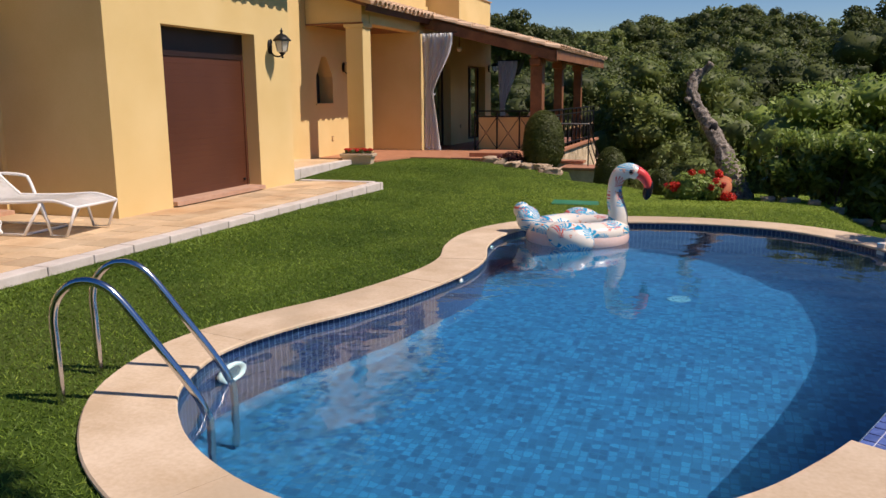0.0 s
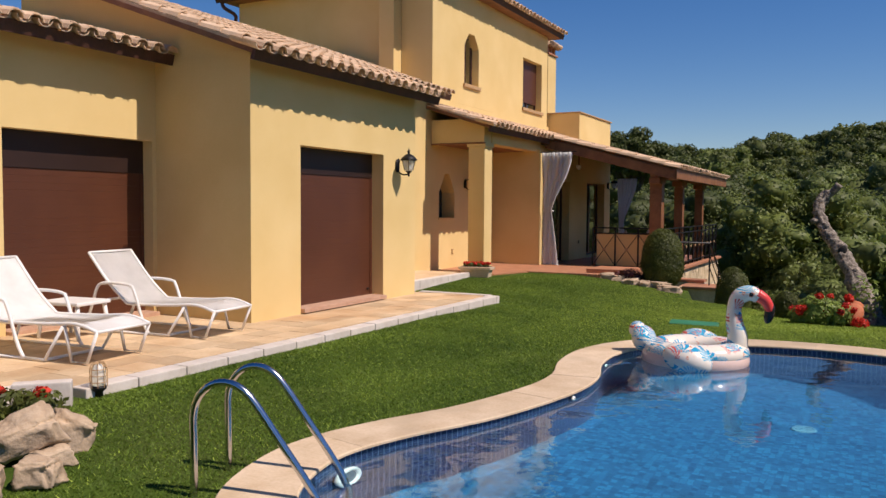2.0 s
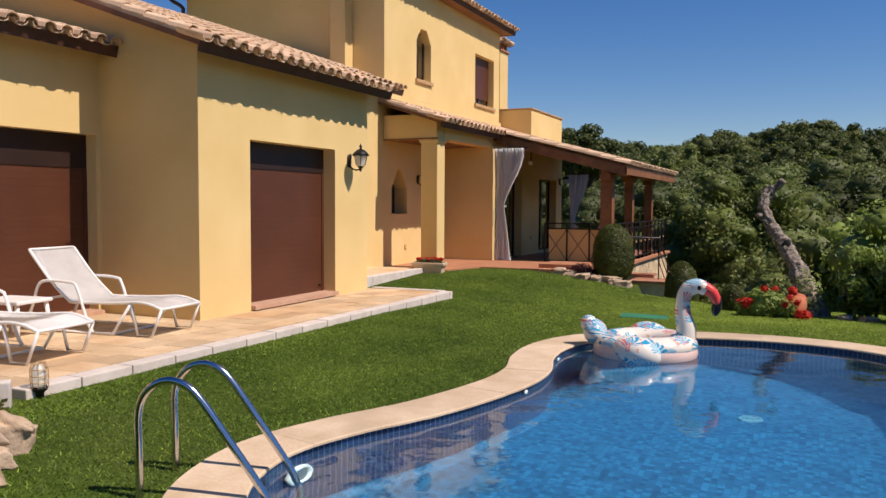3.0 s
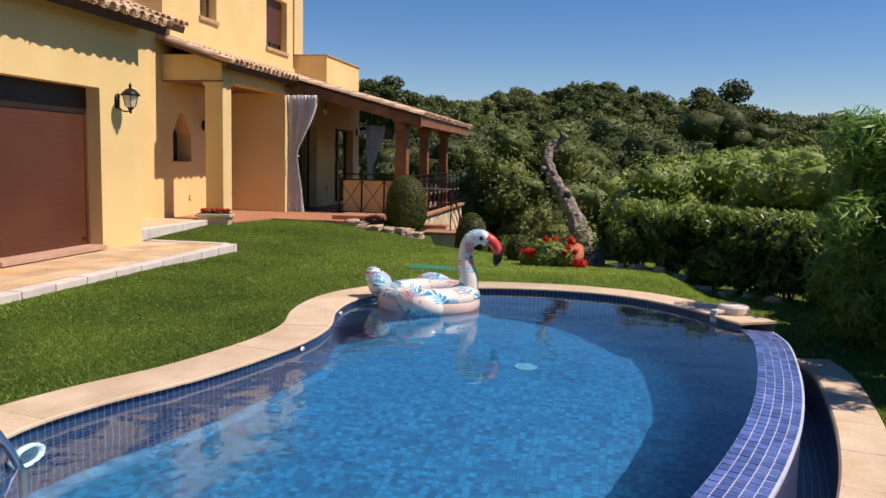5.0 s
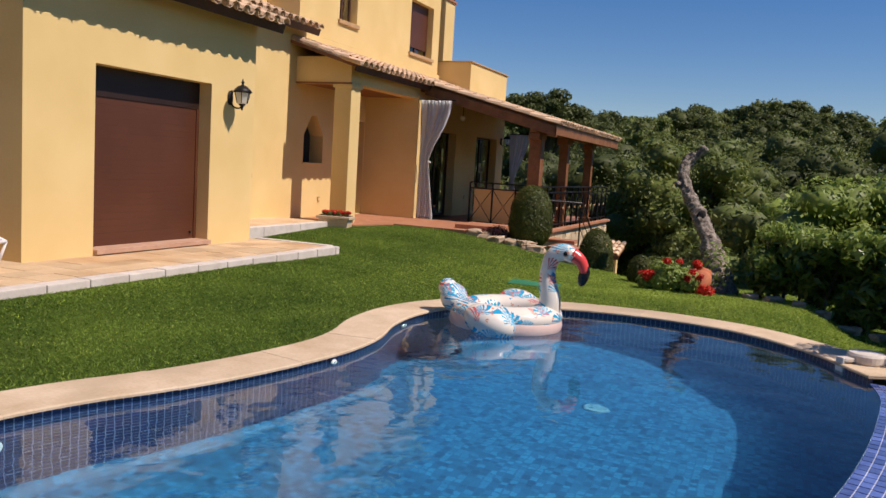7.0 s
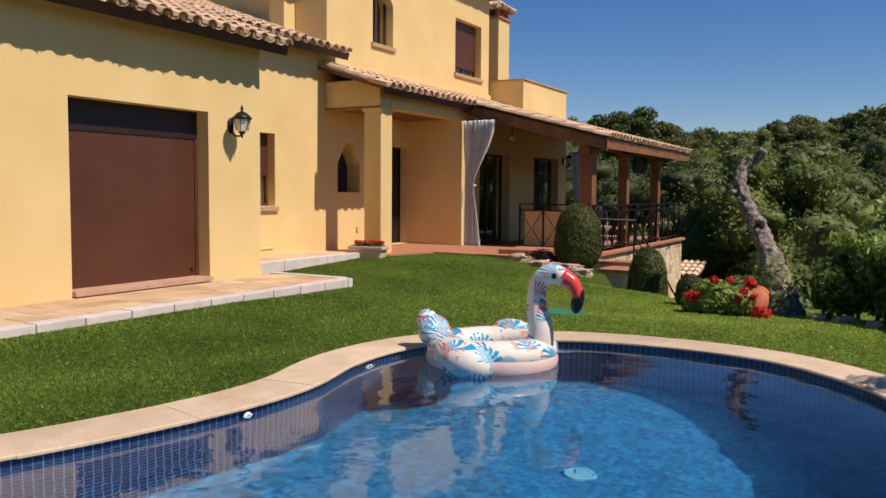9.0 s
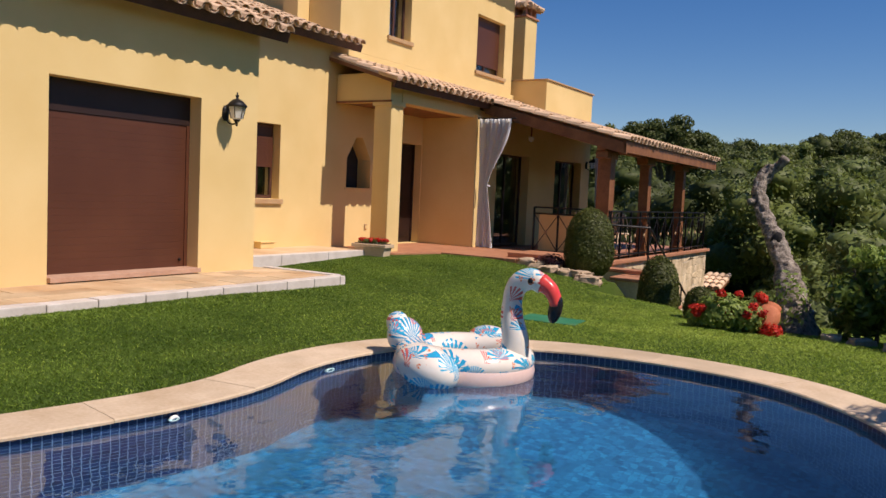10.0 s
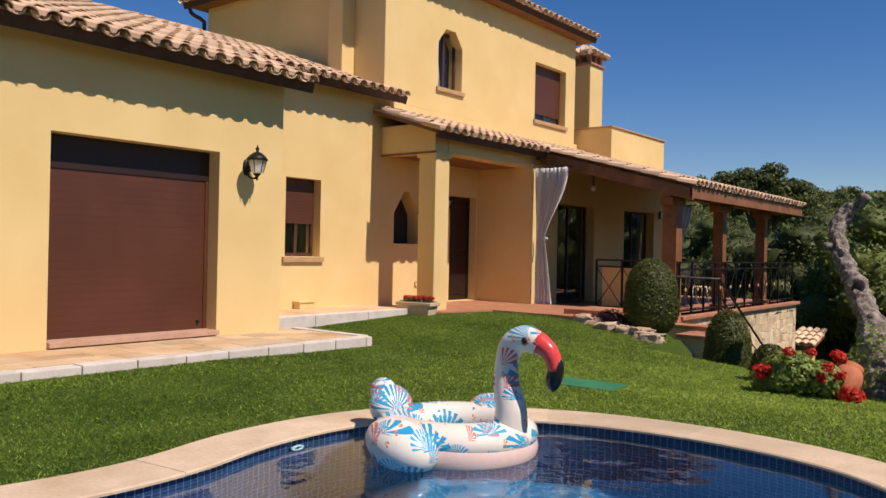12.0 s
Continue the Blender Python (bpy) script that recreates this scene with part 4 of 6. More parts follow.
def tree(name, label, at, height, width, crown_h, leafs, size, material, seed, flat=1.0, core=0.72):
    rng = random.Random(seed)
    t = thing(name, label, "tree", pose(*at))
    base = height - crown_h
    bm = bmesh.new()
    top = base + crown_h * 0.6
    tube(bm, [(0, 0, -0.3), (rng.uniform(-.1, .1), 0.05, base * 0.5), (rng.uniform(-.2, .2), 0.1, base), (rng.uniform(-.3, .3), 0, top)], [width * 0.05, width * 0.038, width * 0.03, width * 0.012], 8)
    clumps = crown_clumps(rng, width, crown_h, 46, flat)
    for c in clumps[:9]:
        tube(bm, [(0, 0.05, base * 0.8), (c[0] * 0.5, c[1] * 0.5, base + c[2] * 0.45), (c[0], c[1], base + c[2])], [width * 0.02, width * 0.012, width * 0.005], 5)
    part("trunk", bm, TRUNK, t)
    crown = leaf_cloud("crown", [(x, y, z + base, a, b, c) for x, y, z, a, b, c in clumps], leafs, size, material, t, seed, 0.5, 0.66 if core > 0.6 else 0.35, 0.35, core, 0.75)
    return t


def bearing(px_deg, dist, x0=-2.0, y0=1.24):
    """A point at so many degrees left of +y, so far away."""
    a = radians(px_deg)
    return x0 - math.sin(a) * dist, y0 + math.cos(a) * dist


TREES = [  # bearing, distance, top, width, crown depth, leaf count, material
    (8.8, 36, 2.6, 6.5, 5.5, 5200, L_OLIVE), (5.0, 30, 3.0, 6, 5.5, 5000, L_MID), (2.2, 31, 3.0, 5.5, 5, 4600, L_OLIVE), (11.5, 34, 2.2, 7, 5.5, 4600, L_DARK),
    (-1.5, 42, 4.2, 8, 6.5, 5000, L_DARK), (-6.5, 24, 2.1, 6, 4.5, 5200, L_LIGHT), (-11.0, 22, 2.0, 5.5, 4.5, 5000, L_LIGHT), (-15.5, 21, 1.9, 5, 4, 4600, L_LIGHT),
    (-3.5, 33, 2.9, 6, 5, 4200, L_DARK), (0.5, 24, 0.6, 5, 4, 4200, L_OLIVE), (1.5, 27, 0.6, 5, 4, 4200, L_OLIVE), (9.5, 36, 2.6, 7, 6, 4000, L_DARK),
    (-20.5, 20, 2.2, 5, 4, 4200, L_LIGHT), (-8.5, 46, 4.4, 8, 6, 4200, L_DARK), (15.0, 42, 3.0, 8, 6, 4000, L_DARK), (18.5, 48, 4.2, 8, 7, 4000, L_DARK)]
for i, (b, d, top, w, ch, k, mt) in enumerate(TREES):
    x, y = bearing(b, d)
    gz = ground_z(x, y)
    tree("broadleaf_tree", "leafy green tree on the slope below the garden", (x, y, gz), max(top - gz, 1.5), w, min(ch, max(top - gz - 0.6, 1.0)), int(k * 2.6), 0.078, mt, 40 + i)
x, y = bearing(-8.3, 62)
tree("umbrella_pine", "dark umbrella pine standing above the woods", (x, y, ground_z(x, y)), 7.4 - ground_z(x, y), 7.6, 6.6, 26000, 0.15, L_DARK, 91, 0.9, 0.5)
x, y = bearing(15.2, 80)
tree("umbrella_pine", "dark umbrella pine standing above the woods", (x, y, ground_z(x, y)), 9.0 - ground_z(x, y), 9.0, 5.5, 22000, 0.17, L_DARK, 92, 0.8, 0.5)

# far woods over the ridge
rngw = random.Random(8)
clumps, spots = [], {}
for k in range(16000):
    b, d = rngw.uniform(-26, 36), 58 + 235 * rngw.random() ** 0.75
    x, y = bearing(b, d)
    cell = (int(x // 4.3), int(y // 4.3))
    if cell in spots:
        continue
    spots[cell] = True
    z = ground_z(x, y)
    s = rngw.choice((1.2, 1.5, 1.8, 2.1, 2.6, 3.3)) * rngw.uniform(0.85, 1.15)
    h = z + s * rngw.uniform(0.6, 1.5)
    group = [(x, y, h, s, s, s * rngw.uniform(0.6, 0.9))]
    for q in range(4):
        a, e = rngw.uniform(0, math.tau), s * rngw.uniform(0.3, 0.6)
        group.append((x + math.cos(a) * s * 0.75, y + math.sin(a) * s * 0.75, h + rngw.uniform(-0.35, 0.6) * s, e, e, e * 0.75))
    clumps.append(group)
for k, mt in enumerate((L_DARK, L_HAZED, L_DARK, L_MID)):
    w = leaf_cloud("woods", [c for g in clumps[k::4] for c in g], 150000, 0.36, mt, None, 60 + k, 0.55, 0.7, 0.35, 0.74, 0.8, ICO_FAR)
    tagged(w, "dense green woods covering the far ridge", "woods", kind="stuff")


# ---- kerbs and paving ----
kerb = thing("terrace_kerb", "pale concrete kerb blocks edging the terrace", "kerb", kind="structure")
rng = random.Random(11)
y = 4.72
while y < 12.4:
    L = min(rng.uniform(0.49, 0.53), 12.44 - y)
    t0, t1 = (y - 3.2) / 9.2, (y + L - 3.2) / 9.2
    bm = bmesh.new()
    add_box(bm, -7.72 + 0.06 * t0, -7.54 + 0.06 * t0, y + 0.004, y + L - 0.004, -0.35, 0.0 + rng.uniform(-0.003, 0.003), 0.012)
    part("kerb_block", bm, KERB, kerb)
    y += L
x = -7.66
for i in range(2):
    box("kerb_block", x - 0.66, x - 0.005, 12.42, 12.56, -0.35, -0.002, KERB, kerb, 0.012)
    x -= 0.66
step_kerb = thing("step_kerb", "pale concrete step edge of the walkway", "kerb", kind="structure")
for i in range(3):
    box("kerb_block", -9.6, -9.44, 12.18 + i * 1.11 + 0.003, 12.18 + (i + 1) * 1.11 - 0.003, -0.3, 0.095, KERB, step_kerb, 0.012)
rng = random.Random(21)
px = -10.45
while px < -7.8:                                   # flags of the terrace
    w = rng.uniform(0.24, 0.36)
    w = min(w, -7.73 - px)
    py = 4.0 + rng.uniform(0, 0.4)
    while py < 12.3:
        L = min(rng.uniform(0.30, 0.56), 12.36 - py)
        if L > 0.1 and not (px < XF and py + L > 8.1):
            bm = bmesh.new()
            add_box(bm, px + 0.003, px + w - 0.003, py + 0.003, py + L - 0.003, -0.06, rng.uniform(-0.004, 0.0), 0.004)
            part("flag", bm, FLAG, terrace)
        py += L
    px += w
brick_edge = thing("patio_edge", "brick edging of the terracotta patio", "edging", kind="structure")
for i in range(9):
    box("brick", -8.78 + i * 0.225, -8.78 + i * 0.225 + 0.215, 16.86, 16.98, -0.2, 0.05, TERRACOTTA, brick_edge, 0.006)
box("patio_step", -7.6, -6.72, 17.3, 18.3, 0.04, 0.13, TERRACOTTA, bevel=0.01)
tagged(bpy.data.objects["patio_step"], "low terracotta step on the patio", "step", kind="structure")

# ---- chimney ----
ch = thing("chimney", "yellow stucco chimney with a brick vent and a tiled cap", "chimney", kind="structure")
box("stack", -12.35, -11.6, 25.45, 26.2, 3.2, 6.42, STUCCO, ch, 0.015)
box("collar", -12.4, -11.55, 25.4, 26.25, 6.42, 6.48, TERRACOTTA, ch, 0.01)
for x in (-12.33, -12.03, -11.73):
    for yy in (25.47, 25.77, 26.07):
        box("vent_brick", x, x + 0.11, yy, yy + 0.11, 6.48, 6.72, TERRACOTTA, ch, 0.008)
bm = bmesh.new()
v = [bm.verts.new(p) for p in ((-12.48, 25.32, 6.72), (-11.47, 25.32, 6.72), (-11.47, 26.33, 6.72), (-12.48, 26.33, 6.72), (-11.97, 25.82, 7.1))]
bm.faces.new(v[:4][::-1])
for i in range(4):
    bm.faces.new((v[i], v[(i + 1) % 4], v[4]))
part("cap", bm, TILE, ch)
for i in range(4):
    a, b, c = [Vector(p) for p in (((-12.48, 25.32, 6.72), (-11.47, 25.32, 6.72), (-11.47, 26.33, 6.72), (-12.48, 26.33, 6.72))[i], ((-12.48, 25.32, 6.72), (-11.47, 25.32, 6.72), (-11.47, 26.33, 6.72), (-12.48, 26.33, 6.72))[(i + 1) % 4], (-11.97, 25.82, 7.1))]
    for k in range(5):
        bm = bmesh.new()
        p, q = a.lerp(b, (k + 0.5) / 5), c.lerp((a + b) / 2, 0.25 + 0.5 * abs(k - 2) / 2)
        tube(bm, [p - (q - p) * 0.06 + Vector((0, 0, 0.03)), q + Vector((0, 0, 0.02))], [0.085, 0.06], 8)
        part("cap_tile", bm, TILE, ch)


# ---- lanterns ----
def wall_lantern(m, label="black wall lantern with a glass body on a scrolled bracket"):
    l = thing("wall_lantern", label, "lamp", m, "wall lanterns")
    bm = bmesh.new()
    lathe(bm, [(0.03, -0.10), (0.05, -0.06), (0.055, 0), (0.05, 0.06), (0.03, 0.10)], 12)
    bmesh.ops.transform(bm, matrix=Matrix.Diagonal((0.5, 1, 1, 1)), verts=bm.verts[:])
    bmesh.ops.translate(bm, verts=bm.verts[:], vec=(0.012, 0, -0.02))
    part("wall_plate", bm, IRON, l, smooth=True)
    bm = bmesh.new()
    tube(bm, smooth_line([(0.01, 0, -0.05), (0.06, 0, -0.13), (0.13, 0, -0.16), (0.2, 0, -0.15), (0.22, 0, -0.11)], 0.02), 0.012, 8)
    tube(bm, smooth_line([(0.02, 0, -0.02), (0.05, 0, 0.05), (0.03, 0, 0.09), (0.01, 0, 0.06)], 0.02), 0.009, 8)
    part("bracket", bm, IRON, l, smooth=True)
    bm = bmesh.new()
    lathe(bm, [(0.055, -0.10), (0.075, -0.085), (0.112, 0.06), (0.112, 0.065)], 6, (0.22, 0, 0))
    part("glass", bm, FROSTED, l).visible_shadow = False
    bm = bmesh.new()
    for k in range(6):
        a = k * math.tau / 6
        tube(bm, [(0.22 + 0.077 * math.cos(a), 0.077 * math.sin(a), -0.09), (0.22 + 0.116 * math.cos(a), 0.116 * math.sin(a), 0.065)], 0.006, 5)
    part("cage", bm, IRON, l)
    bm = bmesh.new()
    lathe(bm, [(0.13, 0.06), (0.137, 0.07), (0.105, 0.11), (0.06, 0.15), (0.02, 0.165), (0.015, 0.185), (0.026, 0.205), (0.012, 0.22), (0.006, 0.25)], 12, (0.22, 0, 0))
    part("hood", bm, IRON, l, smooth=True)
    bm = bmesh.new()
    lathe(bm, [(0.006, -0.19), (0.018, -0.17), (0.012, -0.15), (0.045, -0.115), (0.05, -0.10)], 12, (0.22, 0, 0))
    part("finial", bm, IRON, l, smooth=True)
    return l


lan = wall_lantern(pose(XF, 11.565, 2.09))
copy_thing(lan, pose(XW, 17.62, 2.0))
copy_thing(lan, pose(-9.75, 26.1, 2.18))

# small fittings on the walls
for (x, yy, z) in ((XW, 17.0, 0.42), (-9.74, 23.2, 0.45)):
    s = thing("socket", "small cream outdoor socket on the wall", "socket", pose(x, yy, z))
    box("plate", 0, 0.02, -0.04, 0.04, -0.05, 0.05, SILL, s, 0.004)
    box("lid", 0.02, 0.03, -0.03, 0.03, -0.04, 0.02, STUCCO, s, 0.003)
vent = thing("wall_box", "cream ledge box at the foot of the wall", "ledge", pose(XW, 14.1, 0.08))
box("body", 0, 0.16, -0.16, 0.16, 0, 0.1, STUCCO, vent, 0.008)
box("top", 0, 0.18, -0.18, 0.18, 0.1, 0.125, STUCCO, vent, 0.006)
cam_dome = thing("ceiling_lamp", "small white dome under the veranda eaves", "lamp", pose(-9.0, 20.9, 2.55))
bm = bmesh.new()
lathe(bm, [(0.005, -0.12), (0.05, -0.10), (0.065, -0.05), (0.06, 0)], 14)
part("dome", bm, WHITE, cam_dome, smooth=True)
bm = bmesh.new()
lathe(bm, [(0.02, 0), (0.02, 0.35)], 8)
part("stem", bm, WOOD, cam_dome)


# ---- curtains ----
def curtain(name, m, width, height, tie, narrow, label, seed):
    c = thing(name, label, "curtain", m)
    bm, n, rows = bmesh.new(), 42, 26
    grid = []
    for r in range(rows + 1):
        z = height * (1 - r / rows)
        t = abs(z - tie) / (height - tie if z > tie else tie * 1.6)
        w = narrow + (width - narrow) * (math.sin(min(1, t) * math.pi / 2) ** 1.5 if z > tie else 0.55 * min(1, t) ** 0.9)
        shift = (width - w) * 0.12
        grid.append([bm.verts.new((shift + w * k / n, 0.035 * math.sin(k * 0.9 + 1.1 * math.sin(k * 0.37 + seed) + 0.8 * math.sin(r * 0.22 + seed)) * (0.5 + 0.5 * w / width), z)) for k in range(n + 1)])
    for a, b in zip(grid, grid[1:]):
        for k in range(n):
            bm.faces.new((a[k], a[k + 1], b[k + 1], b[k]))
    bmesh.ops.solidify(bm, geom=bm.faces[:], thickness=0.004)
    cloth = part("cloth", bm, CURTAIN, c, smooth=True)
    bm = bmesh.new()
    tube(bm, [((width - narrow) * 0.12 - 0.02, 0.05, tie), ((width - narrow) * 0.12 + narrow / 2, 0.07, tie + 0.02), ((width - narrow) * 0.12 + narrow + 0.02, 0.05, tie)], 0.02, 6)
    part("tie_band", bm, CURTAIN, cloth)
    bm = bmesh.new()
    tube(bm, [(-0.1, 0, height + 0.01), (width + 0.1, 0, height + 0.01)], 0.014, 8)
    part("rod", bm, IRON, c)
    return c


curtain("curtain", pose(-9.30, 18.97, 0.06), 0.78, 2.70, 1.3, 0.22, "white veranda curtain gathered with a tie", 1)
curtain("curtain", pose(-9.32, 25.75, -0.04), 0.62, 2.42, 0.95, 0.14, "white veranda curtain gathered beside the far wall", 4)
wc = thing("window_curtain", "white net curtain behind the upper window", "curtain", pose(XW - 0.242, 17.6, 4.36))
bm = bmesh.new()
r0 = [[bm.verts.new((0.015 * math.sin(k * 1.3), 0.02 + 0.3 * k / 12 * (1 - 0.5 * z), z)) for k in range(13)] for z in (0, 0.35, 0.7)]
for a, b in zip(r0, r0[1:]):
    for k in range(12):
        bm.faces.new((a[k], a[k + 1], b[k + 1], b[k]))
bmesh.ops.solidify(bm, geom=bm.faces[:], thickness=0.004)
part("cloth", bm, CURTAIN, wc, smooth=True)

# ---- veranda furniture ----
CREAM = mat("cream_woven_resin", (0.50, 0.38, 0.25), (0.64, 0.51, 0.36), 9, 0.6, 0.4, 70)


def cafe_chair(m):
    c = thing("garden_chair", "cream woven garden chair on the veranda", "chair", m, "veranda chairs")
    bm = bmesh.new()
    lathe(bm, [(0.19, 0.43), (0.21, 0.44), (0.21, 0.455), (0.19, 0.46)], 16)
    part("seat", bm, CREAM, c)
    for sx in (-1, 1):
        for sy in (-1, 1):
            bm = bmesh.new()
            tube(bm, [(sx * 0.15, sy * 0.15, 0.44), (sx * 0.17, sy * 0.17, 0.25), (sx * 0.21, sy * 0.21, 0)], 0.013, 7)
            part("leg", bm, CREAM, c, smooth=True)
    bm = bmesh.new()
    tube(bm, smooth_line([(-0.17, -0.18, 0.44), (-0.22, -0.19, 0.7), (-0.25, -0.12, 0.88), (-0.26, 0, 0.93), (-0.25, 0.12, 0.88), (-0.22, 0.19, 0.7), (-0.17, 0.18, 0.44)], 0.05), 0.014, 7)
    for k in (-0.1, 0, 0.1):
        tube(bm, [(-0.19, k, 0.46), (-0.25, k, 0.9)], 0.011, 6)
    part("backrest", bm, CREAM, c, smooth=True)
    return c


cc = cafe_chair(pose(-7.4, 20.6, -0.05, 0, 0, 30))
copy_thing(cc, pose(-7.3, 22.6, -0.05, 0, 0, -50))
copy_thing(cc, pose(-7.9, 23.4, -0.05, 0, 0, 160))
tb = thing("veranda_table", "round cream table on the veranda", "table", pose(-7.7, 21.8, -0.05))
bm = bmesh.new()
lathe(bm, [(0.5, 0.70), (0.52, 0.71), (0.52, 0.73), (0.5, 0.74)], 24)
part("tabletop", bm, CREAM, tb)
bm = bmesh.new()
lathe(bm, [(0.25, 0), (0.24, 0.03), (0.05, 0.08), (0.04, 0.4), (0.06, 0.70)], 14)
part("pedestal", bm, CREAM, tb, smooth=True)
# side table between the loungers
st = thing("side_table", "small white plastic side table between the loungers", "table", pose(-9.75, 6.32, 0, 0, 0, 8))
box("tabletop", -0.28, 0.28, -0.24, 0.24, 0.36, 0.40, WHITE, st, 0.012)
for sx in (-1, 1):
    for sy in (-1, 1):
        bm = bmesh.new()
        tube(bm, [(sx * 0.23, sy * 0.19, 0.37), (sx * 0.27, sy * 0.22, 0)], [0.024, 0.018], 8)
        part("leg", bm, WHITE, st, smooth=True)

# ---- stone under the veranda, stairs ----
base = bpy.data.objects["wall_veranda_base"]


def rubble_face(parent, at, u, n, length, height, seed):
    """Uneven stones of a rubble wall: cells of a jittered, part-merged grid, each a chipped block."""
    rng = random.Random(seed)
    u, n = Vector(u), Vector(n)
    nx, nz = round(length / 0.27), round(height / 0.17)
    jit = {(i, k): (0 if i in (0, nx) else rng.uniform(-0.085, 0.085), 0 if k in (0, nz) else rng.uniform(-0.05, 0.05)) for i in range(nx + 1) for k in range(nz + 1)}
    used = set()
    for k in range(nz):
        for i in range(nx):
            if (i, k) in used:
                continue
            w = 2 if i + 1 < nx and (i + 1, k) not in used and rng.random() < 0.28 else 1
            t = 2 if w == 1 and k + 1 < nz and rng.random() < 0.16 and (i, k + 1) not in used else 1
            used |= {(i + a, k + c) for a in range(w) for c in range(t)}
            grid = [(i, k), (i + w, k), (i + w, k + t), (i, k + t)]
            pts = [Vector((g[0] * length / nx + jit[g][0], g[1] * height / nz + jit[g][1])) for g in grid]
            ring = []
            for p, q in zip(pts, pts[1:] + pts[:1]):
                ring += [p.lerp(q, 0.14), p.lerp(q, 0.5) + Vector((rng.uniform(-0.012, 0.012), rng.uniform(-0.012, 0.012))), p.lerp(q, 0.86)]
            mid = sum(ring, Vector((0, 0))) / len(ring)
            proud = rng.uniform(0.003, 0.010)
            bm = bmesh.new()
            rows = []
            for shrink, d in ((0.99, 0.0), (0.975, proud * 0.7), (0.86, proud)):
                rows.append([bm.verts.new(Vector(at) + u * (mid + (p - mid) * shrink).x + Vector((0, 0, (mid + (p - mid) * shrink).y)) + n * (d + rng.uniform(-0.003, 0.003))) for p in ring])
            m = len(ring)
            for r0, r1 in zip(rows, rows[1:]):
                for j in range(m):
                    bm.faces.new((r0[j], r0[(j + 1) % m], r1[(j + 1) % m], r1[j]))
            bm.faces.new(rows[-1])
            bmesh.ops.recalc_face_normals(bm, faces=bm.faces[:])
            part("stone", bm, STONE, parent)


rubble_face(base, (-6.447, 19.52, -1.72), (0, 1, 0), (1, 0, 0), 7.66, 1.6, 31)
box("veranda_edge", -6.52, -6.36, 19.5, 27.25, -0.12, -0.045, TERRACOTTA, bevel=0.012)
tagged(bpy.data.objects["veranda_edge"], "terracotta edging of the veranda floor", "edging", kind="structure")
stairs = thing("garden_stairs", "stone garden stairs with terracotta treads going down", "stairs", kind="structure")
for i in range(9):
    y0 = 18.2 + i * 0.32
    box("tread", -6.3, -5.3, y0, y0 + 0.36, -0.14 - i * 0.18, -0.08 - i * 0.18, TERRACOTTA, stairs, 0.01)
    box("riser", -6.3, -5.3, y0 + 0.02, y0 + 0.34, -5.0, -0.14 - i * 0.18, MORTAR, stairs)
box("pier", -5.6, -4.95, 17.55, 18.2, -1.6, -0.22, STONE, stairs, 0.02)
box("pier_cap", -5.68, -4.87, 17.48, 18.28, -0.22, -0.16, TERRACOTTA, stairs, 0.012)
for i in range(4):
    y0 = 18.2 + i * 0.7
    box("parapet", -5.28, -5.0, y0, y0 + 0.7, -5.0, -0.45 - i * 0.39, STONE, stairs, 0.02)
    box("parapet_cap", -5.34, -4.94, y0, y0 + 0.72, -0.45 - i * 0.39, -0.40 - i * 0.39, TERRACOTTA, stairs, 0.01)
hr = thing("stair_rail", "black iron handrail running down the garden stairs", "railing", kind="structure")
bm = bmesh.new()
tube(bm, [(-5.7, 17.5, 0.74), (-5.15, 17.9, 0.72), (-5.12, 21.2, -1.1)], 0.02, 8)
part("rail", bm, IRON, hr)
for k, off in enumerate((0.25, 0.5)):
    bm = bmesh.new()
    tube(bm, [(-5.15, 17.9, 0.72 - off), (-5.12, 21.2, -1.1 - off)], 0.011, 6)
    part("bar", bm, IRON, hr)
for t in (0, 0.33, 0.66, 1):
    bm = bmesh.new()
    p = Vector((-5.15, 17.9, 0.72)).lerp(Vector((-5.12, 21.2, -1.1)), t)
    tube(bm, [p, p - Vector((0, 0, 0.9))], 0.015, 6)
    part("post", bm, IRON, hr)
tiled_roof("roof_outhouse", (-6.75, 27.35, -1.16), (1, 0, 0), (0, 1, 0.2), 0.72, 1.1, "small clay-tiled outhouse roof below the veranda", limit=60, pitch=0.18)
wall("wall_outhouse", (-6.72, 27.55), (1, 0), (0, -1), 0.6, -9.0, -1.22, 0.3, label="stucco outhouse wall below the veranda")

# ---- planter ----
pl = thing("planter", "pale stone trough planter with red flowers", "planter", pose(-9.36, 15.50, -0.04, 0, 0, 8))
bm = bmesh.new()
for z0, z1, w, d in ((0.0, 0.20, 0.31, 0.14), (0.19, 0.25, 0.345, 0.165)):
    vv = add_box(bm, -w, w, -d, d, z0, z1, 0.012)
for v in bm.verts:
    if v.co.z < 0.03:
        v.co.x *= 0.9
        v.co.y *= 0.88
part("trough", bm, SANDSTONE, pl)
box("soil", -0.30, 0.30, -0.12, 0.12, 0.24, 0.262, SOIL, pl)
leaf_cloud("foliage", [(-0.2 + 0.1 * i, 0.02 * (-1) ** i, 0.28, 0.09, 0.1, 0.06) for i in range(5)], 420, 0.03, L_BOX, pl, 3)
leaf_cloud("blossom", [(-0.24 + 0.08 * i, 0.03 * (-1) ** i, 0.32, 0.055, 0.07, 0.035) for i in range(7)], 700, 0.017, RED, pl, 4, 0.8)

# ---- lawn lamp ----
bo = thing("lawn_lamp", "black bollard lawn lamp with a caged glass head", "lamp", pose(-7.52, 4.83, -0.13))
bm = bmesh.new()
lathe(bm, [(0.03, -0.1), (0.03, 0.09), (0.055, 0.11), (0.06, 0.13), (0.05, 0.14)], 14)
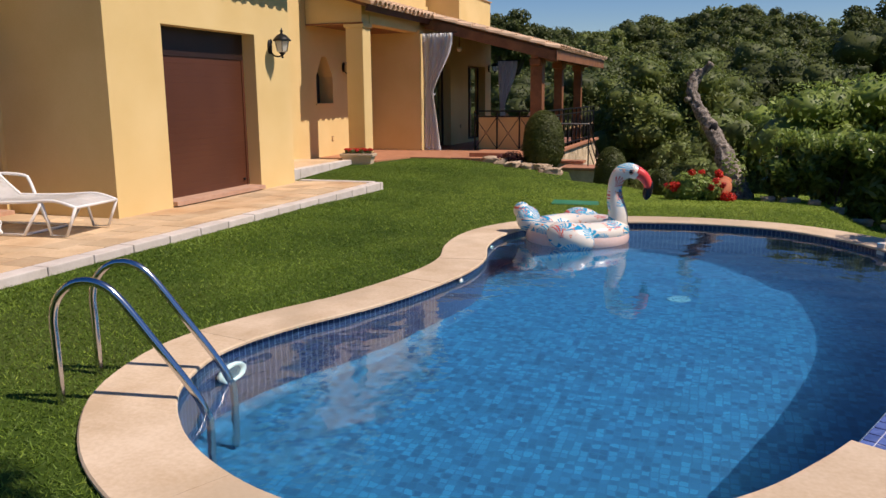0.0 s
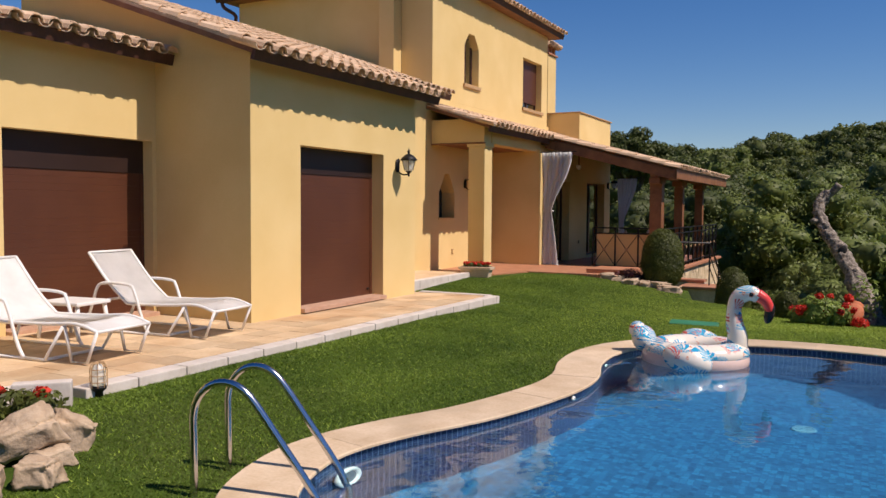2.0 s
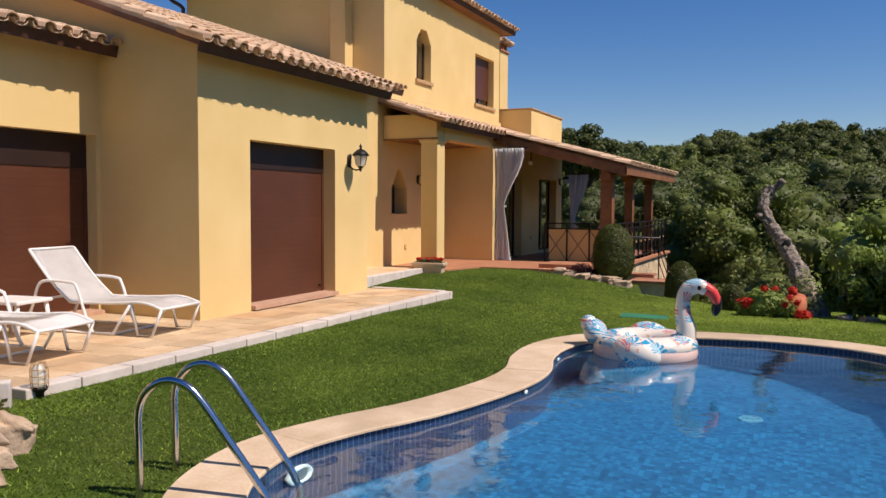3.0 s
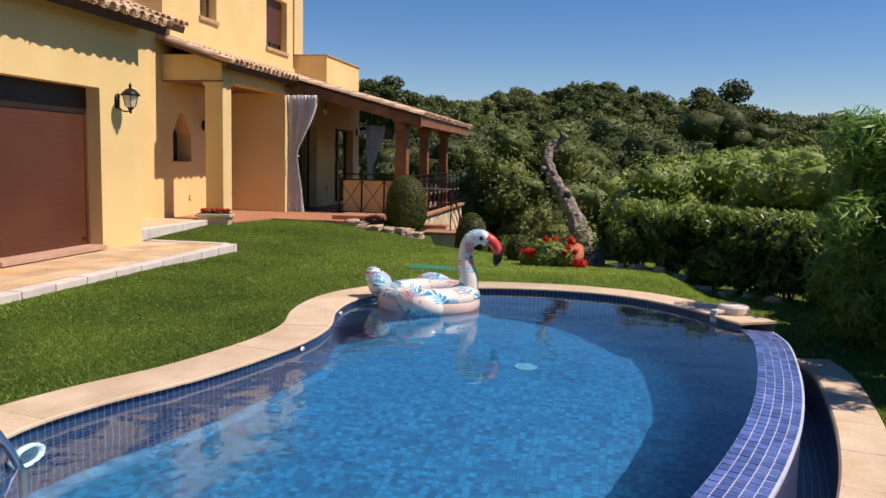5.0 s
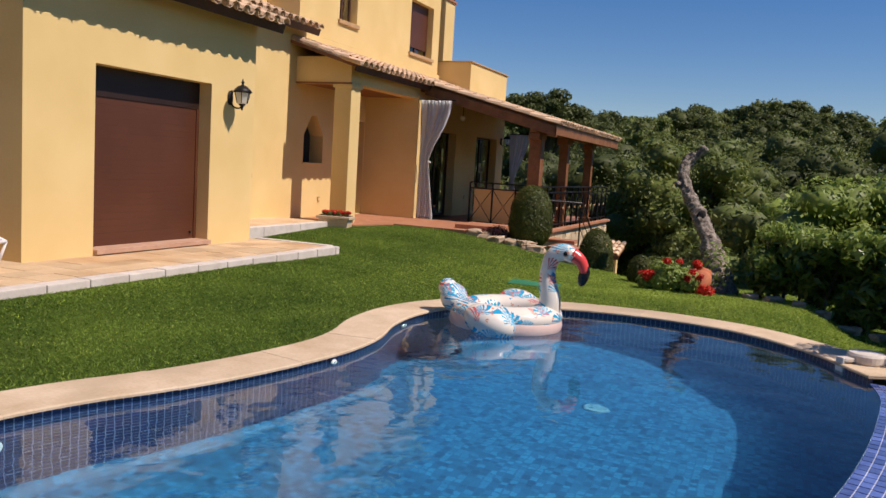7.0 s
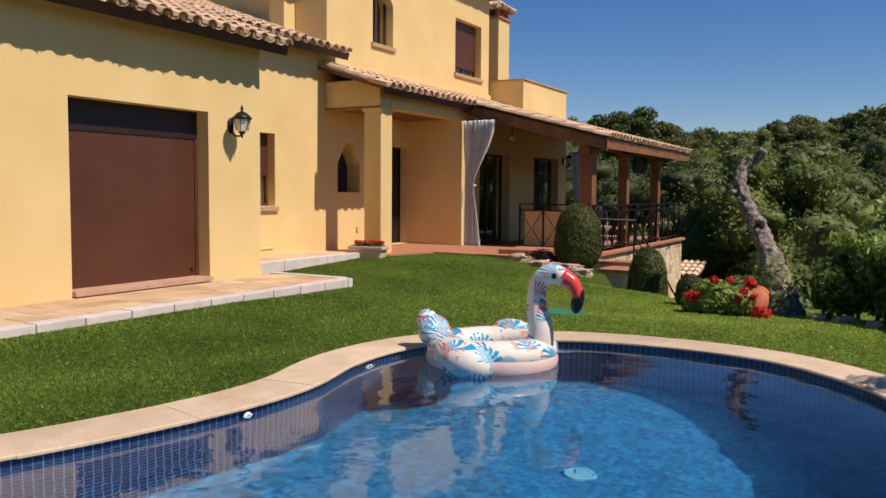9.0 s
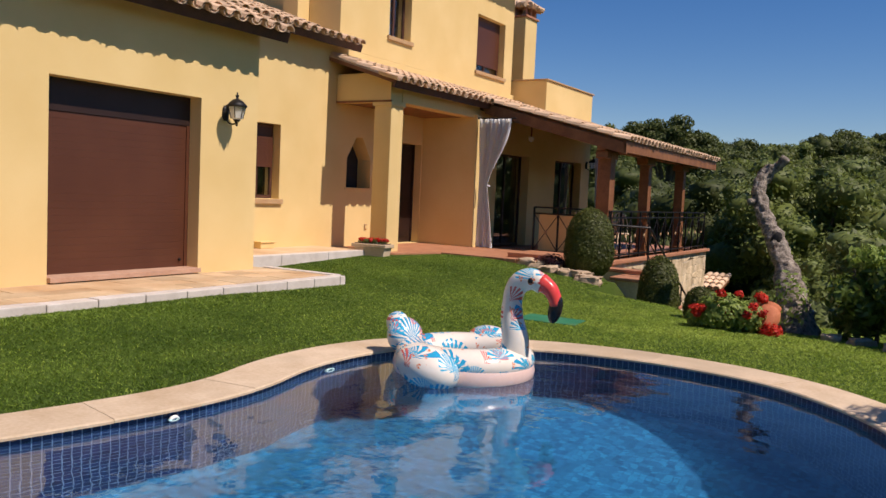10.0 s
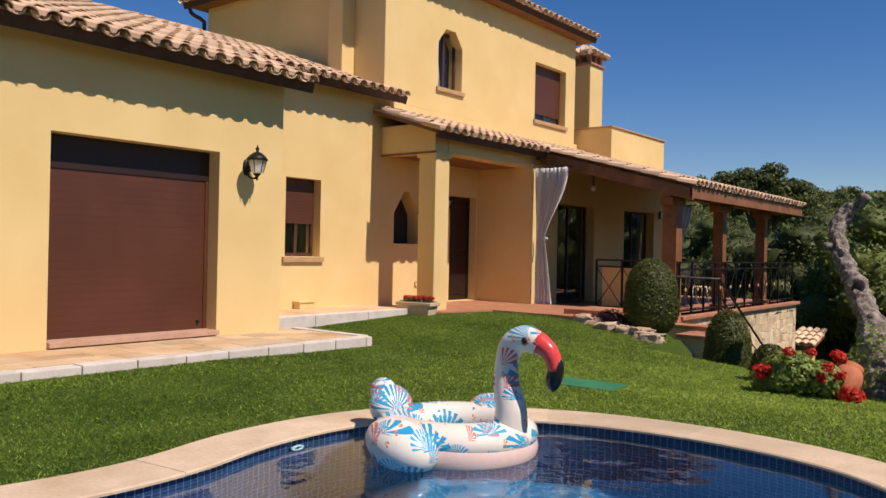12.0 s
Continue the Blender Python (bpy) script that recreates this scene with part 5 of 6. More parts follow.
part("stem", bm, IRON, bo, smooth=True)
bm = bmesh.new()
lathe(bm, [(0.045, 0.14), (0.05, 0.16), (0.05, 0.26), (0.03, 0.30), (0.005, 0.31)], 14)
lamp_glass = part("glass", bm, FROSTED, bo, smooth=True)
lamp_glass.visible_shadow = False
for k in range(8):
    a = k * math.tau / 8
    bm = bmesh.new()
    tube(bm, [(0.062 * math.cos(a), 0.062 * math.sin(a), 0.13), (0.064 * math.cos(a), 0.064 * math.sin(a), 0.27), (0.045 * math.cos(a), 0.045 * math.sin(a), 0.315), (0, 0, 0.33)], 0.004, 5)
    part("cage_wire", bm, SILL, lamp_glass)
for z in (0.17, 0.22, 0.27):
    bm = bmesh.new()
    tube(bm, [(0.064 * math.cos(k * math.tau / 16), 0.064 * math.sin(k * math.tau / 16), z) for k in range(16)], 0.004, 5, True)
    part("cage_hoop", bm, SILL, lamp_glass)


# ---- rocks ----
def rock(at, size, seed, turn=(0, 0, 0), label="weathered tan garden rock", group="rocks of the flower bed"):
    bm = bmesh.new()
    bmesh.ops.create_icosphere(bm, subdivisions=4, radius=1)
    for v in bm.verts:
        p = v.co.copy()
        k = 1 + 0.42 * noise.noise(p * 1.3 + Vector((seed * 3.1, 0, 0))) + 0.20 * noise.noise(p * 3.2 + Vector((0, seed, 0)))
        q = Vector([math.copysign(abs(c) ** 0.5, c) for c in p]) * k
        q *= 1 + 0.07 * noise.noise(p * 6.5 + Vector((seed, seed, 0))) - 0.06 * abs(noise.noise(p * 2.6 + Vector((0, 0, seed * 1.7))))
        v.co = Vector((q.x * size[0], q.y * size[1], q.z * size[2])) * 0.8
    ob = part("rock", bm, ROCK, smooth=True)
    ob.matrix_world = pose(*at, *turn)
    return tagged(ob, label, "rock", group)


for i, (at, size, turn) in enumerate((((-6.74, 3.68, 0.03), (0.27, 0.17, 0.15), (18, -14, 62)), ((-6.78, 4.02, -0.06), (0.20, 0.15, 0.16), (0, 26, 55)), ((-6.36, 3.50, -0.10), (0.16, 0.13, 0.12), (0, 0, 30)),
                                      ((-6.42, 3.10, -0.06), (0.26, 0.22, 0.20), (0, 8, 60)), ((-6.93, 4.25, -0.13), (0.07, 0.06, 0.05), (0, 0, 0)), ((-7.25, 3.35, -0.02), (0.30, 0.25, 0.18), (0, 0, 10)),
                                      ((-6.60, 3.75, -0.12), (0.15, 0.11, 0.09), (0, 0, 80)), ((-6.98, 3.78, -0.06), (0.22, 0.18, 0.12), (0, 0, 20)))):
    rock(at, [c * 0.88 for c in size], i + 1, turn)
for i in range(9):
    t = i / 8
    rock((-7.0 + 2.2 * t, 16.95 - 0.75 * t + 0.12 * math.sin(i * 2.1), ground_z(-7.0 + 2.2 * t, 16.95 - 0.75 * t) + 0.03), (0.24 + 0.08 * math.sin(i * 1.7), 0.16, 0.11), 20 + i, (0, 0, i * 37), "grey border rock beside the clipped bush", "rocks along the border")
bed = thing("bed_wall", "low white rendered wall of the flower bed", "wall", kind="structure")
for y0, y1 in ((3.1, 4.02), (4.03, 4.56)):
    box("wall_piece", -7.86, -7.72, y0, y1, -0.3, 0.07, KERB, bed, 0.01)
bm = bmesh.new()
add_box(bm, -0.06, 0.06, -0.24, 0.16, -0.3, 0.09, 0.012)
w2 = part("wall_piece", bm, KERB, bed)
w2.matrix_local = pose(-7.58, 4.44, 0.02, 0, 0, -42)
fb = thing("bed_flowers", "low dark plants with red flowers among the rocks", "flowers", pose(-7.28, 3.92, 0.0))
leaf_cloud("foliage", [(-0.25, 0.15, 0.03, 0.16, 0.2, 0.1), (0.05, 0.2, 0.04, 0.2, 0.16, 0.11), (-0.1, -0.25, 0.05, 0.2, 0.25, 0.1)], 1100, 0.03, L_BOX, fb, 6)
leaf_cloud("blossom", [(-0.3, 0.1, 0.12, 0.07, 0.07, 0.04), (0.02, 0.24, 0.12, 0.07, 0.05, 0.04), (-0.1, -0.2, 0.13, 0.08, 0.08, 0.04)], 300, 0.022, RED, fb, 7, 0.8)

# ---- hatch, pool fittings ----
bm = bmesh.new()
corners = [(-4.68, 11.96), (-4.02, 12.0), (-4.1, 12.5), (-4.76, 12.46)]
slab(bm, corners, 0, 0.06)
for v in bm.verts:
    v.co.z += ground_z(v.co.x, v.co.y) - 0.051
GREEN = mat("green_plastic", (0.02, 0.16, 0.07), (0.04, 0.22, 0.10), 4, 0.5, 0.1, 40)
tagged(part("lawn_hatch", bm, GREEN), "green plastic hatch cover let into the lawn", "hatch")


DRAIN = mat("pale_blue_plastic", (0.10, 0.26, 0.34), (0.14, 0.32, 0.40), 4, 0.6, 0.05, 40)


LENS = mat("dim_lens", (0.03, 0.09, 0.14), (0.06, 0.14, 0.20), 6, 0.4, 0.05, 40)


def wall_fitting(name, label, at, normal, r, ring_r):
    f = thing(name, label, "pool fitting")
    f.matrix_world = Matrix.Translation(at) @ Vector(normal).to_track_quat("Z", "Y").to_matrix().to_4x4()
    bm = bmesh.new()
    tube(bm, [(r * math.cos(k * math.tau / 20), r * math.sin(k * math.tau / 20), 0.01) for k in range(20)], ring_r, 8, True)
    part("rim", bm, WHITE, f, smooth=True)
    bm = bmesh.new()
    lathe(bm, [(r, 0.0), (r * 0.9, 0.012), (r * 0.4, 0.02)], 20)
    part("face", bm, LENS, f, smooth=True)


wall_fitting("pool_light", "round white underwater pool light", (-5.165, 4.80, -0.52), (1, 0.05, 0.1), 0.12, 0.025)
wall_fitting("pool_inlet", "small white water inlet in the pool wall", (-4.455, 7.15, -0.235), (1, 0.05, 0), 0.03, 0.012)
wall_fitting("pool_inlet", "small white water inlet in the pool wall", (-4.645, 8.75, -0.27), (1, 0.1, 0), 0.045, 0.014)
dr = thing("floor_drain", "pale round drain on the pool floor", "drain", pose(-2.72, 8.42, pool_floor_z(8.42) + 0.006, -8, 0, 0))
bm = bmesh.new()
lathe(bm, [(0.11, 0.0), (0.105, 0.02), (0.085, 0.022), (0.08, 0.014), (0.004, 0.014)], 24)
part("plate", bm, DRAIN, dr)
bm = bmesh.new()
for k in range(8):
    a = k * math.tau / 8
    tube(bm, [(0.02 * math.cos(a), 0.02 * math.sin(a), 0.018), (0.08 * math.cos(a), 0.08 * math.sin(a), 0.018)], 0.005, 5)
part("grille", bm, DRAIN, dr)
sp = thing("water_spout", "pale stone water spout at the end of the coping", "spout", pose(-0.70, 9.58, COPE_Z, 0, 0, 35))
bm = bmesh.new()
lathe(bm, [(0.145, 0.0), (0.155, 0.02), (0.155, 0.07), (0.14, 0.088), (0.05, 0.092), (0.003, 0.092)], 28)
part("drum", bm, KERB, sp)
box("lip", -0.25, -0.13, -0.05, 0.05, 0.012, 0.05, KERB, sp, 0.012)
box("apron", -0.262, -0.245, -0.045, 0.045, -0.10, 0.05, WHITE, sp, 0.006)


# ---- flamingo float ----
def printed(name, base_a, base_b, marks):
    """Vinyl printed with rows of leaflets: marks are (scale, colour, cover, stripes)."""
    m = mat(name, base_a, base_b, 4, 0.22, 0.04, 30, spec=0.5)
    nt = m.node_tree
    b = nt.nodes["Principled BSDF"]
    col = b.inputs["Base Color"].links[0].from_socket
    co = nt.nodes.new("ShaderNodeTexCoord")
    for sc, colour, cover, stripes, shift in marks:
        mp = nt.nodes.new("ShaderNodeMapping")
        mp.inputs["Location"].default_value = (shift, shift * 0.7, shift * 1.3)
        nt.links.new(co.outputs["Object"], mp.inputs[0])
        vo = nt.nodes.new("ShaderNodeTexVoronoi")
        vo.inputs["Scale"].default_value = sc
        nt.links.new(mp.outputs[0], vo.inputs["Vector"])
        near = nt.nodes.new("ShaderNodeMath")
        near.operation = "LESS_THAN"
        near.inputs[1].default_value = cover
        nt.links.new(vo.outputs["Distance"], near.inputs[0])
        # leaflets fan out round each centre
        sub = nt.nodes.new("ShaderNodeVectorMath")
        sub.operation = "SUBTRACT"
        nt.links.new(mp.outputs[0], sub.inputs[0])
        nt.links.new(vo.outputs["Position"], sub.inputs[1])
        sep = nt.nodes.new("ShaderNodeSeparateXYZ")
        nt.links.new(sub.outputs[0], sep.inputs[0])
        ad = nt.nodes.new("ShaderNodeMath")
        ad.operation = "ADD"
        nt.links.new(sep.outputs[0], ad.inputs[0])
        nt.links.new(sep.outputs[1], ad.inputs[1])
        at2 = nt.nodes.new("ShaderNodeMath")
        at2.operation = "ARCTAN2"
        nt.links.new(sep.outputs[2], at2.inputs[0])
        nt.links.new(ad.outputs[0], at2.inputs[1])
        mul = nt.nodes.new("ShaderNodeMath")
        mul.operation = "MULTIPLY"
        mul.inputs[1].default_value = stripes
        nt.links.new(at2.outputs[0], mul.inputs[0])
        sn = nt.nodes.new("ShaderNodeMath")
        sn.operation = "SINE"
        nt.links.new(mul.outputs[0], sn.inputs[0])
        gt = nt.nodes.new("ShaderNodeMath")
        gt.operation = "GREATER_THAN"
        gt.inputs[1].default_value = -0.15
        nt.links.new(sn.outputs[0], gt.inputs[0])
        half = nt.nodes.new("ShaderNodeMath")
        half.operation = "GREATER_THAN"
        half.inputs[1].default_value = -0.012
        nt.links.new(sep.outputs[2 if stripes > 6 else 1], half.inputs[0])
        both = nt.nodes.new("ShaderNodeMath")
        both.operation = "MULTIPLY"
        side = nt.nodes.new("ShaderNodeMath")
        side.operation = "GREATER_THAN"
        side.inputs[1].default_value = -0.006
        nt.links.new(ad.outputs[0], side.inputs[0])
        quarter = nt.nodes.new("ShaderNodeMath")
        quarter.operation = "MULTIPLY"
        if stripes < 20:
            nt.links.new(side.outputs[0], quarter.inputs[0])
        else:
            quarter.inputs[0].default_value = 1.0
        nt.links.new(half.outputs[0], quarter.inputs[1])
        nt.links.new(near.outputs[0], both.inputs[0])
        nt.links.new(quarter.outputs[0], both.inputs[1])
        fac = nt.nodes.new("ShaderNodeMath")
        fac.operation = "MULTIPLY"
        nt.links.new(both.outputs[0], fac.inputs[0])
        nt.links.new(gt.outputs[0], fac.inputs[1])
        mx = nt.nodes.new("ShaderNodeMix")
        mx.data_type = "RGBA"
        nt.links.new(fac.outputs[0], mx.inputs[0])
        nt.links.new(col, mx.inputs[6])
        mx.inputs[7].default_value = (*colour, 1)
        col = mx.outputs[2]
    nt.links.new(col, b.inputs["Base Color"])
    return m


VINYL = printed("printed_vinyl", (0.78, 0.69, 0.57), (0.83, 0.75, 0.64), [(3.1, (0.015, 0.31, 0.52), 0.62, 20.5, 0.0), (4.4, (0.72, 0.15, 0.12), 0.5, 17.0, 3.7), (4.2, (0.03, 0.40, 0.60), 0.50, 26.0, 8.1), (9.0, (0.75, 0.24, 0.10), 0.24, 5.0, 2.3)])
VINYL_PINK = mat("pink_vinyl", (0.74, 0.50, 0.42), (0.80, 0.58, 0.50), 3, 0.25, 0.04, 30)
CORAL = mat("coral_vinyl", (0.72, 0.05, 0.045), (0.80, 0.09, 0.07), 4, 0.22, 0.03, 30)
BLACK = mat("black_vinyl", (0.01, 0.01, 0.011), (0.02, 0.02, 0.021), 4, 0.2, 0.02, 30)
flo = thing("flamingo_float", "inflatable flamingo pool float printed with blue and coral leaves", "pool float", pose(-3.86, 9.42, WATER_Z - 0.055, 0, 0, 3) @ Matrix.Scale(0.93, 4))


def bulb(name, at, rad, material, tilt=(0, 0, 0), label="", parent=None):
    bm = bmesh.new()
    bmesh.ops.create_uvsphere(bm, u_segments=24, v_segments=14, radius=1)
    for v in bm.verts:
        v.co *= 1 + 0.02 * math.sin(math.atan2(v.co.y, v.co.x) * 12)
    bmesh.ops.transform(bm, matrix=Matrix.Translation(at) @ Euler([radians(a) for a in tilt]).to_matrix().to_4x4() @ Matrix.Diagonal((*rad, 1)), verts=bm.verts[:])
    return part(name, bm, material, parent or flo, label, True)


bm = bmesh.new()
ring = [(0.42 * math.cos(a * math.tau / 40), 0.40 * math.sin(a * math.tau / 40), 0.19) for a in range(40)]
tube(bm, ring, [0.165 + 0.01 * math.cos(a * math.tau / 40) for a in range(40)], 18, True)
for v in bm.verts:
    v.co.z = 0.19 + (v.co.z - 0.19) * 0.72
part("body_ring", bm, VINYL, flo, smooth=True)
bm = bmesh.new()
tube(bm, [(0.43 * math.cos(a * math.tau / 40), 0.41 * math.sin(a * math.tau / 40), 0.105) for a in range(40)], 0.168, 14, True)
part("belly", bm, VINYL_PINK, flo, "plain pink underside", True)
bm = bmesh.new()
lathe(bm, [(0.30, 0.08), (0.30, 0.13), (0.1, 0.14)], 20)
part("seat", bm, VINYL, flo)
for s in (-1, 1):
    bulb("wing", (0.0, 0.60 * s, 0.18), (0.27, 0.19, 0.165), VINYL, (0, 14, 0))
tail = bulb("tail", (-0.58, 0, 0.28), (0.14, 0.19, 0.16), VINYL, (0, -25, 0))
bulb("tail_tip", (-0.66, 0, 0.38), (0.10, 0.10, 0.10), VINYL, (0, -25, 0), parent=tail)
neck = smooth_line([(0.44, 0, 0.18), (0.46, 0, 0.36), (0.42, 0, 0.55), (0.42, 0, 0.71), (0.47, 0, 0.83), (0.58, 0, 0.875), (0.675, 0, 0.83)], 0.03)
bm = bmesh.new()
k = len(neck)
tube(bm, neck, [0.128 - 0.06 * min(1, i / k * 1.5) + 0.022 * math.sin(min(1, max(0, (i / k - 0.55) / 0.45)) * math.pi) for i in range(k)], 16)
neck_part = part("neck", bm, VINYL, flo, smooth=True)
bm = bmesh.new()
tube(bm, smooth_line([(0.655, 0, 0.855), (0.73, 0, 0.81), (0.775, 0, 0.74), (0.79, 0, 0.68)], 0.02), [0.076, 0.073, 0.069, 0.066, 0.064, 0.062, 0.06, 0.058, 0.056, 0.054, 0.052, 0.052, 0.052, 0.052, 0.052][:len(smooth_line([(0.655, 0, 0.855), (0.73, 0, 0.81), (0.775, 0, 0.74), (0.79, 0, 0.68)], 0.02))], 14)
beak = part("beak", bm, CORAL, flo, "coral red beak", True)
bulb("beak_tip", (0.785, 0, 0.655), (0.056, 0.052, 0.115), BLACK, (0, 12, 0), "black beak tip", beak)
for s in (-1, 1):
    bulb("eye_ring", (0.595, 0.072 * s, 0.865), (0.033, 0.016, 0.033), CLAY, parent=neck_part)
    bulb("eye", (0.597, 0.082 * s, 0.867), (0.022, 0.014, 0.022), BLACK, parent=neck_part)

# ---- bushes, hedge, olive trunk, flowers ----
def dome_bush(at, r, h, count, label, seed):
    b = thing("clipped_bush", label, "bush", pose(*at))
    bm = bmesh.new()
    lathe(bm, [(0.04, -0.1), (0.03, h * 0.4)], 8)
    part("stem", bm, TRUNK, b)
    clumps = [(0, 0, h * 0.36, r * 0.96, r * 0.96, h * 0.40), (0, 0, h * 0.55, r * 0.90, r * 0.90, h * 0.45), (0, 0, h * 0.22, r * 0.84, r * 0.84, h * 0.22)]
    leaf_cloud("foliage", clumps, round(count * 1.9), 0.0165, L_BOX, b, seed, 0.6, 0.86, 0.1)
    bm = bmesh.new()
    bmesh.ops.create_icosphere(bm, subdivisions=3, radius=1)
    for v in bm.verts:
        v.co = Vector((v.co.x * r * 0.78, v.co.y * r * 0.78, h * 0.45 + v.co.z * h * 0.42))
    part("inner_growth", bm, L_BOX, b)
    return b


dome_bush((-5.95, 17.15, ground_z(-5.95, 17.15) - 0.02), 0.44, 1.18, 22000, "clipped dark green dome bush at the patio corner", 5)
dome_bush((-4.46, 16.35, ground_z(-4.46, 16.35) - 0.02), 0.33, 1.07, 16000, "smaller clipped green dome bush on the lawn", 6)
dome_bush((-3.38, 14.6, ground_z(-3.38, 14.6) - 0.03), 0.22, 0.46, 4000, "small round clipped bush behind the flowers", 7)
low = thing("dark_shrub", "low dark red-leaved shrub among border rocks", "shrub", pose(-6.55, 17.0, ground_z(-6.55, 17.0)))
leaf_cloud("foliage", [(0, 0, 0.14, 0.25, 0.2, 0.14), (-0.25, 0.05, 0.1, 0.18, 0.18, 0.12)], 900, 0.03, mat("purple_leaf", (0.05, 0.012, 0.012), (0.12, 0.03, 0.025), 6, 0.6, 0, 20, island=0.3), low, 8)

ger = thing("geranium", "bushy geranium with bright red flowers on the lawn edge", "flowers", pose(-2.80, 13.6, ground_z(-2.80, 13.6) - 0.02) @ Matrix.Scale(0.95, 4))
leaf_cloud("foliage", [(-0.1, 0, 0.24, 0.3, 0.26, 0.24), (0.2, 0.02, 0.2, 0.22, 0.22, 0.2), (-0.3, 0, 0.15, 0.2, 0.2, 0.16)], 2600, 0.035, L_LIGHT, ger, 9)
rng = random.Random(4)
leaf_cloud("blossom", [(rng.uniform(-0.48, 0.42), rng.uniform(-0.28, 0.2), rng.uniform(0.14, 0.52), 0.06, 0.06, 0.05) for i in range(19)] + [(0.5, -0.1, 0.10, 0.13, 0.08, 0.09)], 2200, 0.017, RED, ger, 10, 0.8, 0.4)
pot = thing("clay_pot", "red clay pot lying tipped beside the flowers", "pot", pose(-2.42, 13.72, ground_z(-2.42, 13.72) + 0.17, -30, 24, 25) @ Matrix.Scale(0.72, 4))
bm = bmesh.new()
lathe(bm, [(0.12, -0.24), (0.17, -0.12), (0.20, 0.05), (0.18, 0.16), (0.14, 0.20), (0.17, 0.24), (0.15, 0.24), (0.12, 0.19), (0.10, 0.0)], 20)
part("body", bm, CLAY, pot, smooth=True)

olive = thing("olive_trunk", "old grey gnarled olive trunk, bare and leaning, with a hollow", "tree", pose(-0.06, 0, 0))
gz = ground_z(-2.15, 14.5)
axis_pts = [(-2.10, 14.45, gz - 0.3), (-2.14, 14.5, gz + 0.05), (-2.26, 14.72, 0.1), (-2.41, 15.0, 0.44), (-2.60, 15.35, 0.76), (-2.80, 15.65, 1.02), (-2.93, 15.9, 1.24), (-2.96, 16.0, 1.44), (-2.89, 16.1, 1.62), (-2.85, 16.15, 1.74)]
rad = [0.31, 0.235, 0.175, 0.145, 0.125, 0.112, 0.10, 0.095, 0.095, 0.075]
line = smooth_line(axis_pts, 0.03)
bm = bmesh.new()
tube(bm, line, [float(np.interp(i / (len(line) - 1), np.linspace(0, 1, 10), rad)) for i in range(len(line))], 36)
for v in bm.verts:
    p = v.co
    n = noise.noise(p * 6) * 0.03 + noise.noise(p * 17) * 0.026 + noise.noise(p * 38) * 0.02 + noise.noise(Vector((p.x * 14, p.y * 14, p.z * 3))) * 0.034
    c = min(line, key=lambda q: (q - p).length_squared)
    v.co += (p - c).normalized() * n
part("trunk", bm, BARK, olive, smooth=True)
bm = bmesh.new()
tube(bm, smooth_line([(-2.86, 16.12, 1.66), (-2.74, 16.12, 1.76), (-2.66, 16.1, 1.86)], 0.04), 0.065, 10)
part("stub", bm, BARK, olive, "sawn branch stub", True)
bm = bmesh.new()
tube(bm, smooth_line([(-2.90, 15.86, 1.18), (-3.02, 15.8, 1.23), (-3.06, 15.78, 1.22)], 0.04), 0.05, 10)
part("stub", bm, BARK, olive, "sawn branch stub", True)
# no cavity is cut: a near-black lump paints the hollow's shade
bm = bmesh.new()
bmesh.ops.create_icosphere(bm, subdivisions=2, radius=1)
bmesh.ops.transform(bm, matrix=pose(-2.56, 15.19, 0.76, 0, 25, 0) @ Matrix.Diagonal((0.065, 0.04, 0.10, 1)), verts=bm.verts[:])
part("hollow", bm, INNER_SHADE, olive)
tagged(leaf_cloud("sprout", [(-2.2, 14.34, 0.05, 0.24, 0.14, 0.4)], 220, 0.035, L_LIGHT, olive, 12), kind="stuff")

hedge_line = smooth_line([(-1.42, 14.3, 0), (-0.8, 13.92, 0), (0.0, 13.3, 0), (0.72, 12.75, 0), (1.15, 11.7, 0), (1.3, 10.6, 0)], 0.3)
for i, p in enumerate(hedge_line):
    if i % 2:
        continue
    gz = ground_z(p.x, p.y)
    h = thing("hedge_shrub", "glossy dark green laurel shrub in the clipped hedge", "hedge", pose(p.x, p.y, gz), "hedge")
    rngh = random.Random(70 + i)
    H = 0.68 - gz + rngh.uniform(-0.03, 0.03)
    lumps = [(rngh.uniform(-0.26, 0.26), rngh.uniform(-0.3, 0.3), H * (0.16 + 0.74 * k / 17), 0.24, 0.24, 0.17) for k in range(18)]
    leaf_cloud("foliage", lumps, 2300, 0.075, L_HEDGE, h, 70 + i, 0.34, 0.6, 0.3, 0.55, 0.7)
    # brighter leaf colour along the top of each shrub
    leaf_cloud("young_leaves", [(rngh.uniform(-0.25, 0.25), rngh.uniform(-0.3, 0.3), H * rngh.uniform(0.9, 0.98), 0.2, 0.2, 0.12) for k in range(7)], 520, 0.06, L_LIGHT, h, 170 + i, 0.3, 0.4, 0.2, 0.0, 0.7)
    bm = bmesh.new()
    for k in range(5):
        tube(bm, [(rngh.uniform(-0.1, 0.1), rngh.uniform(-0.1, 0.1), -0.05), (rngh.uniform(-0.3, 0.3), rngh.uniform(-0.3, 0.3), H * 0.8)], [0.02, 0.008], 5)
    part("branchwork", bm, TRUNK, h)
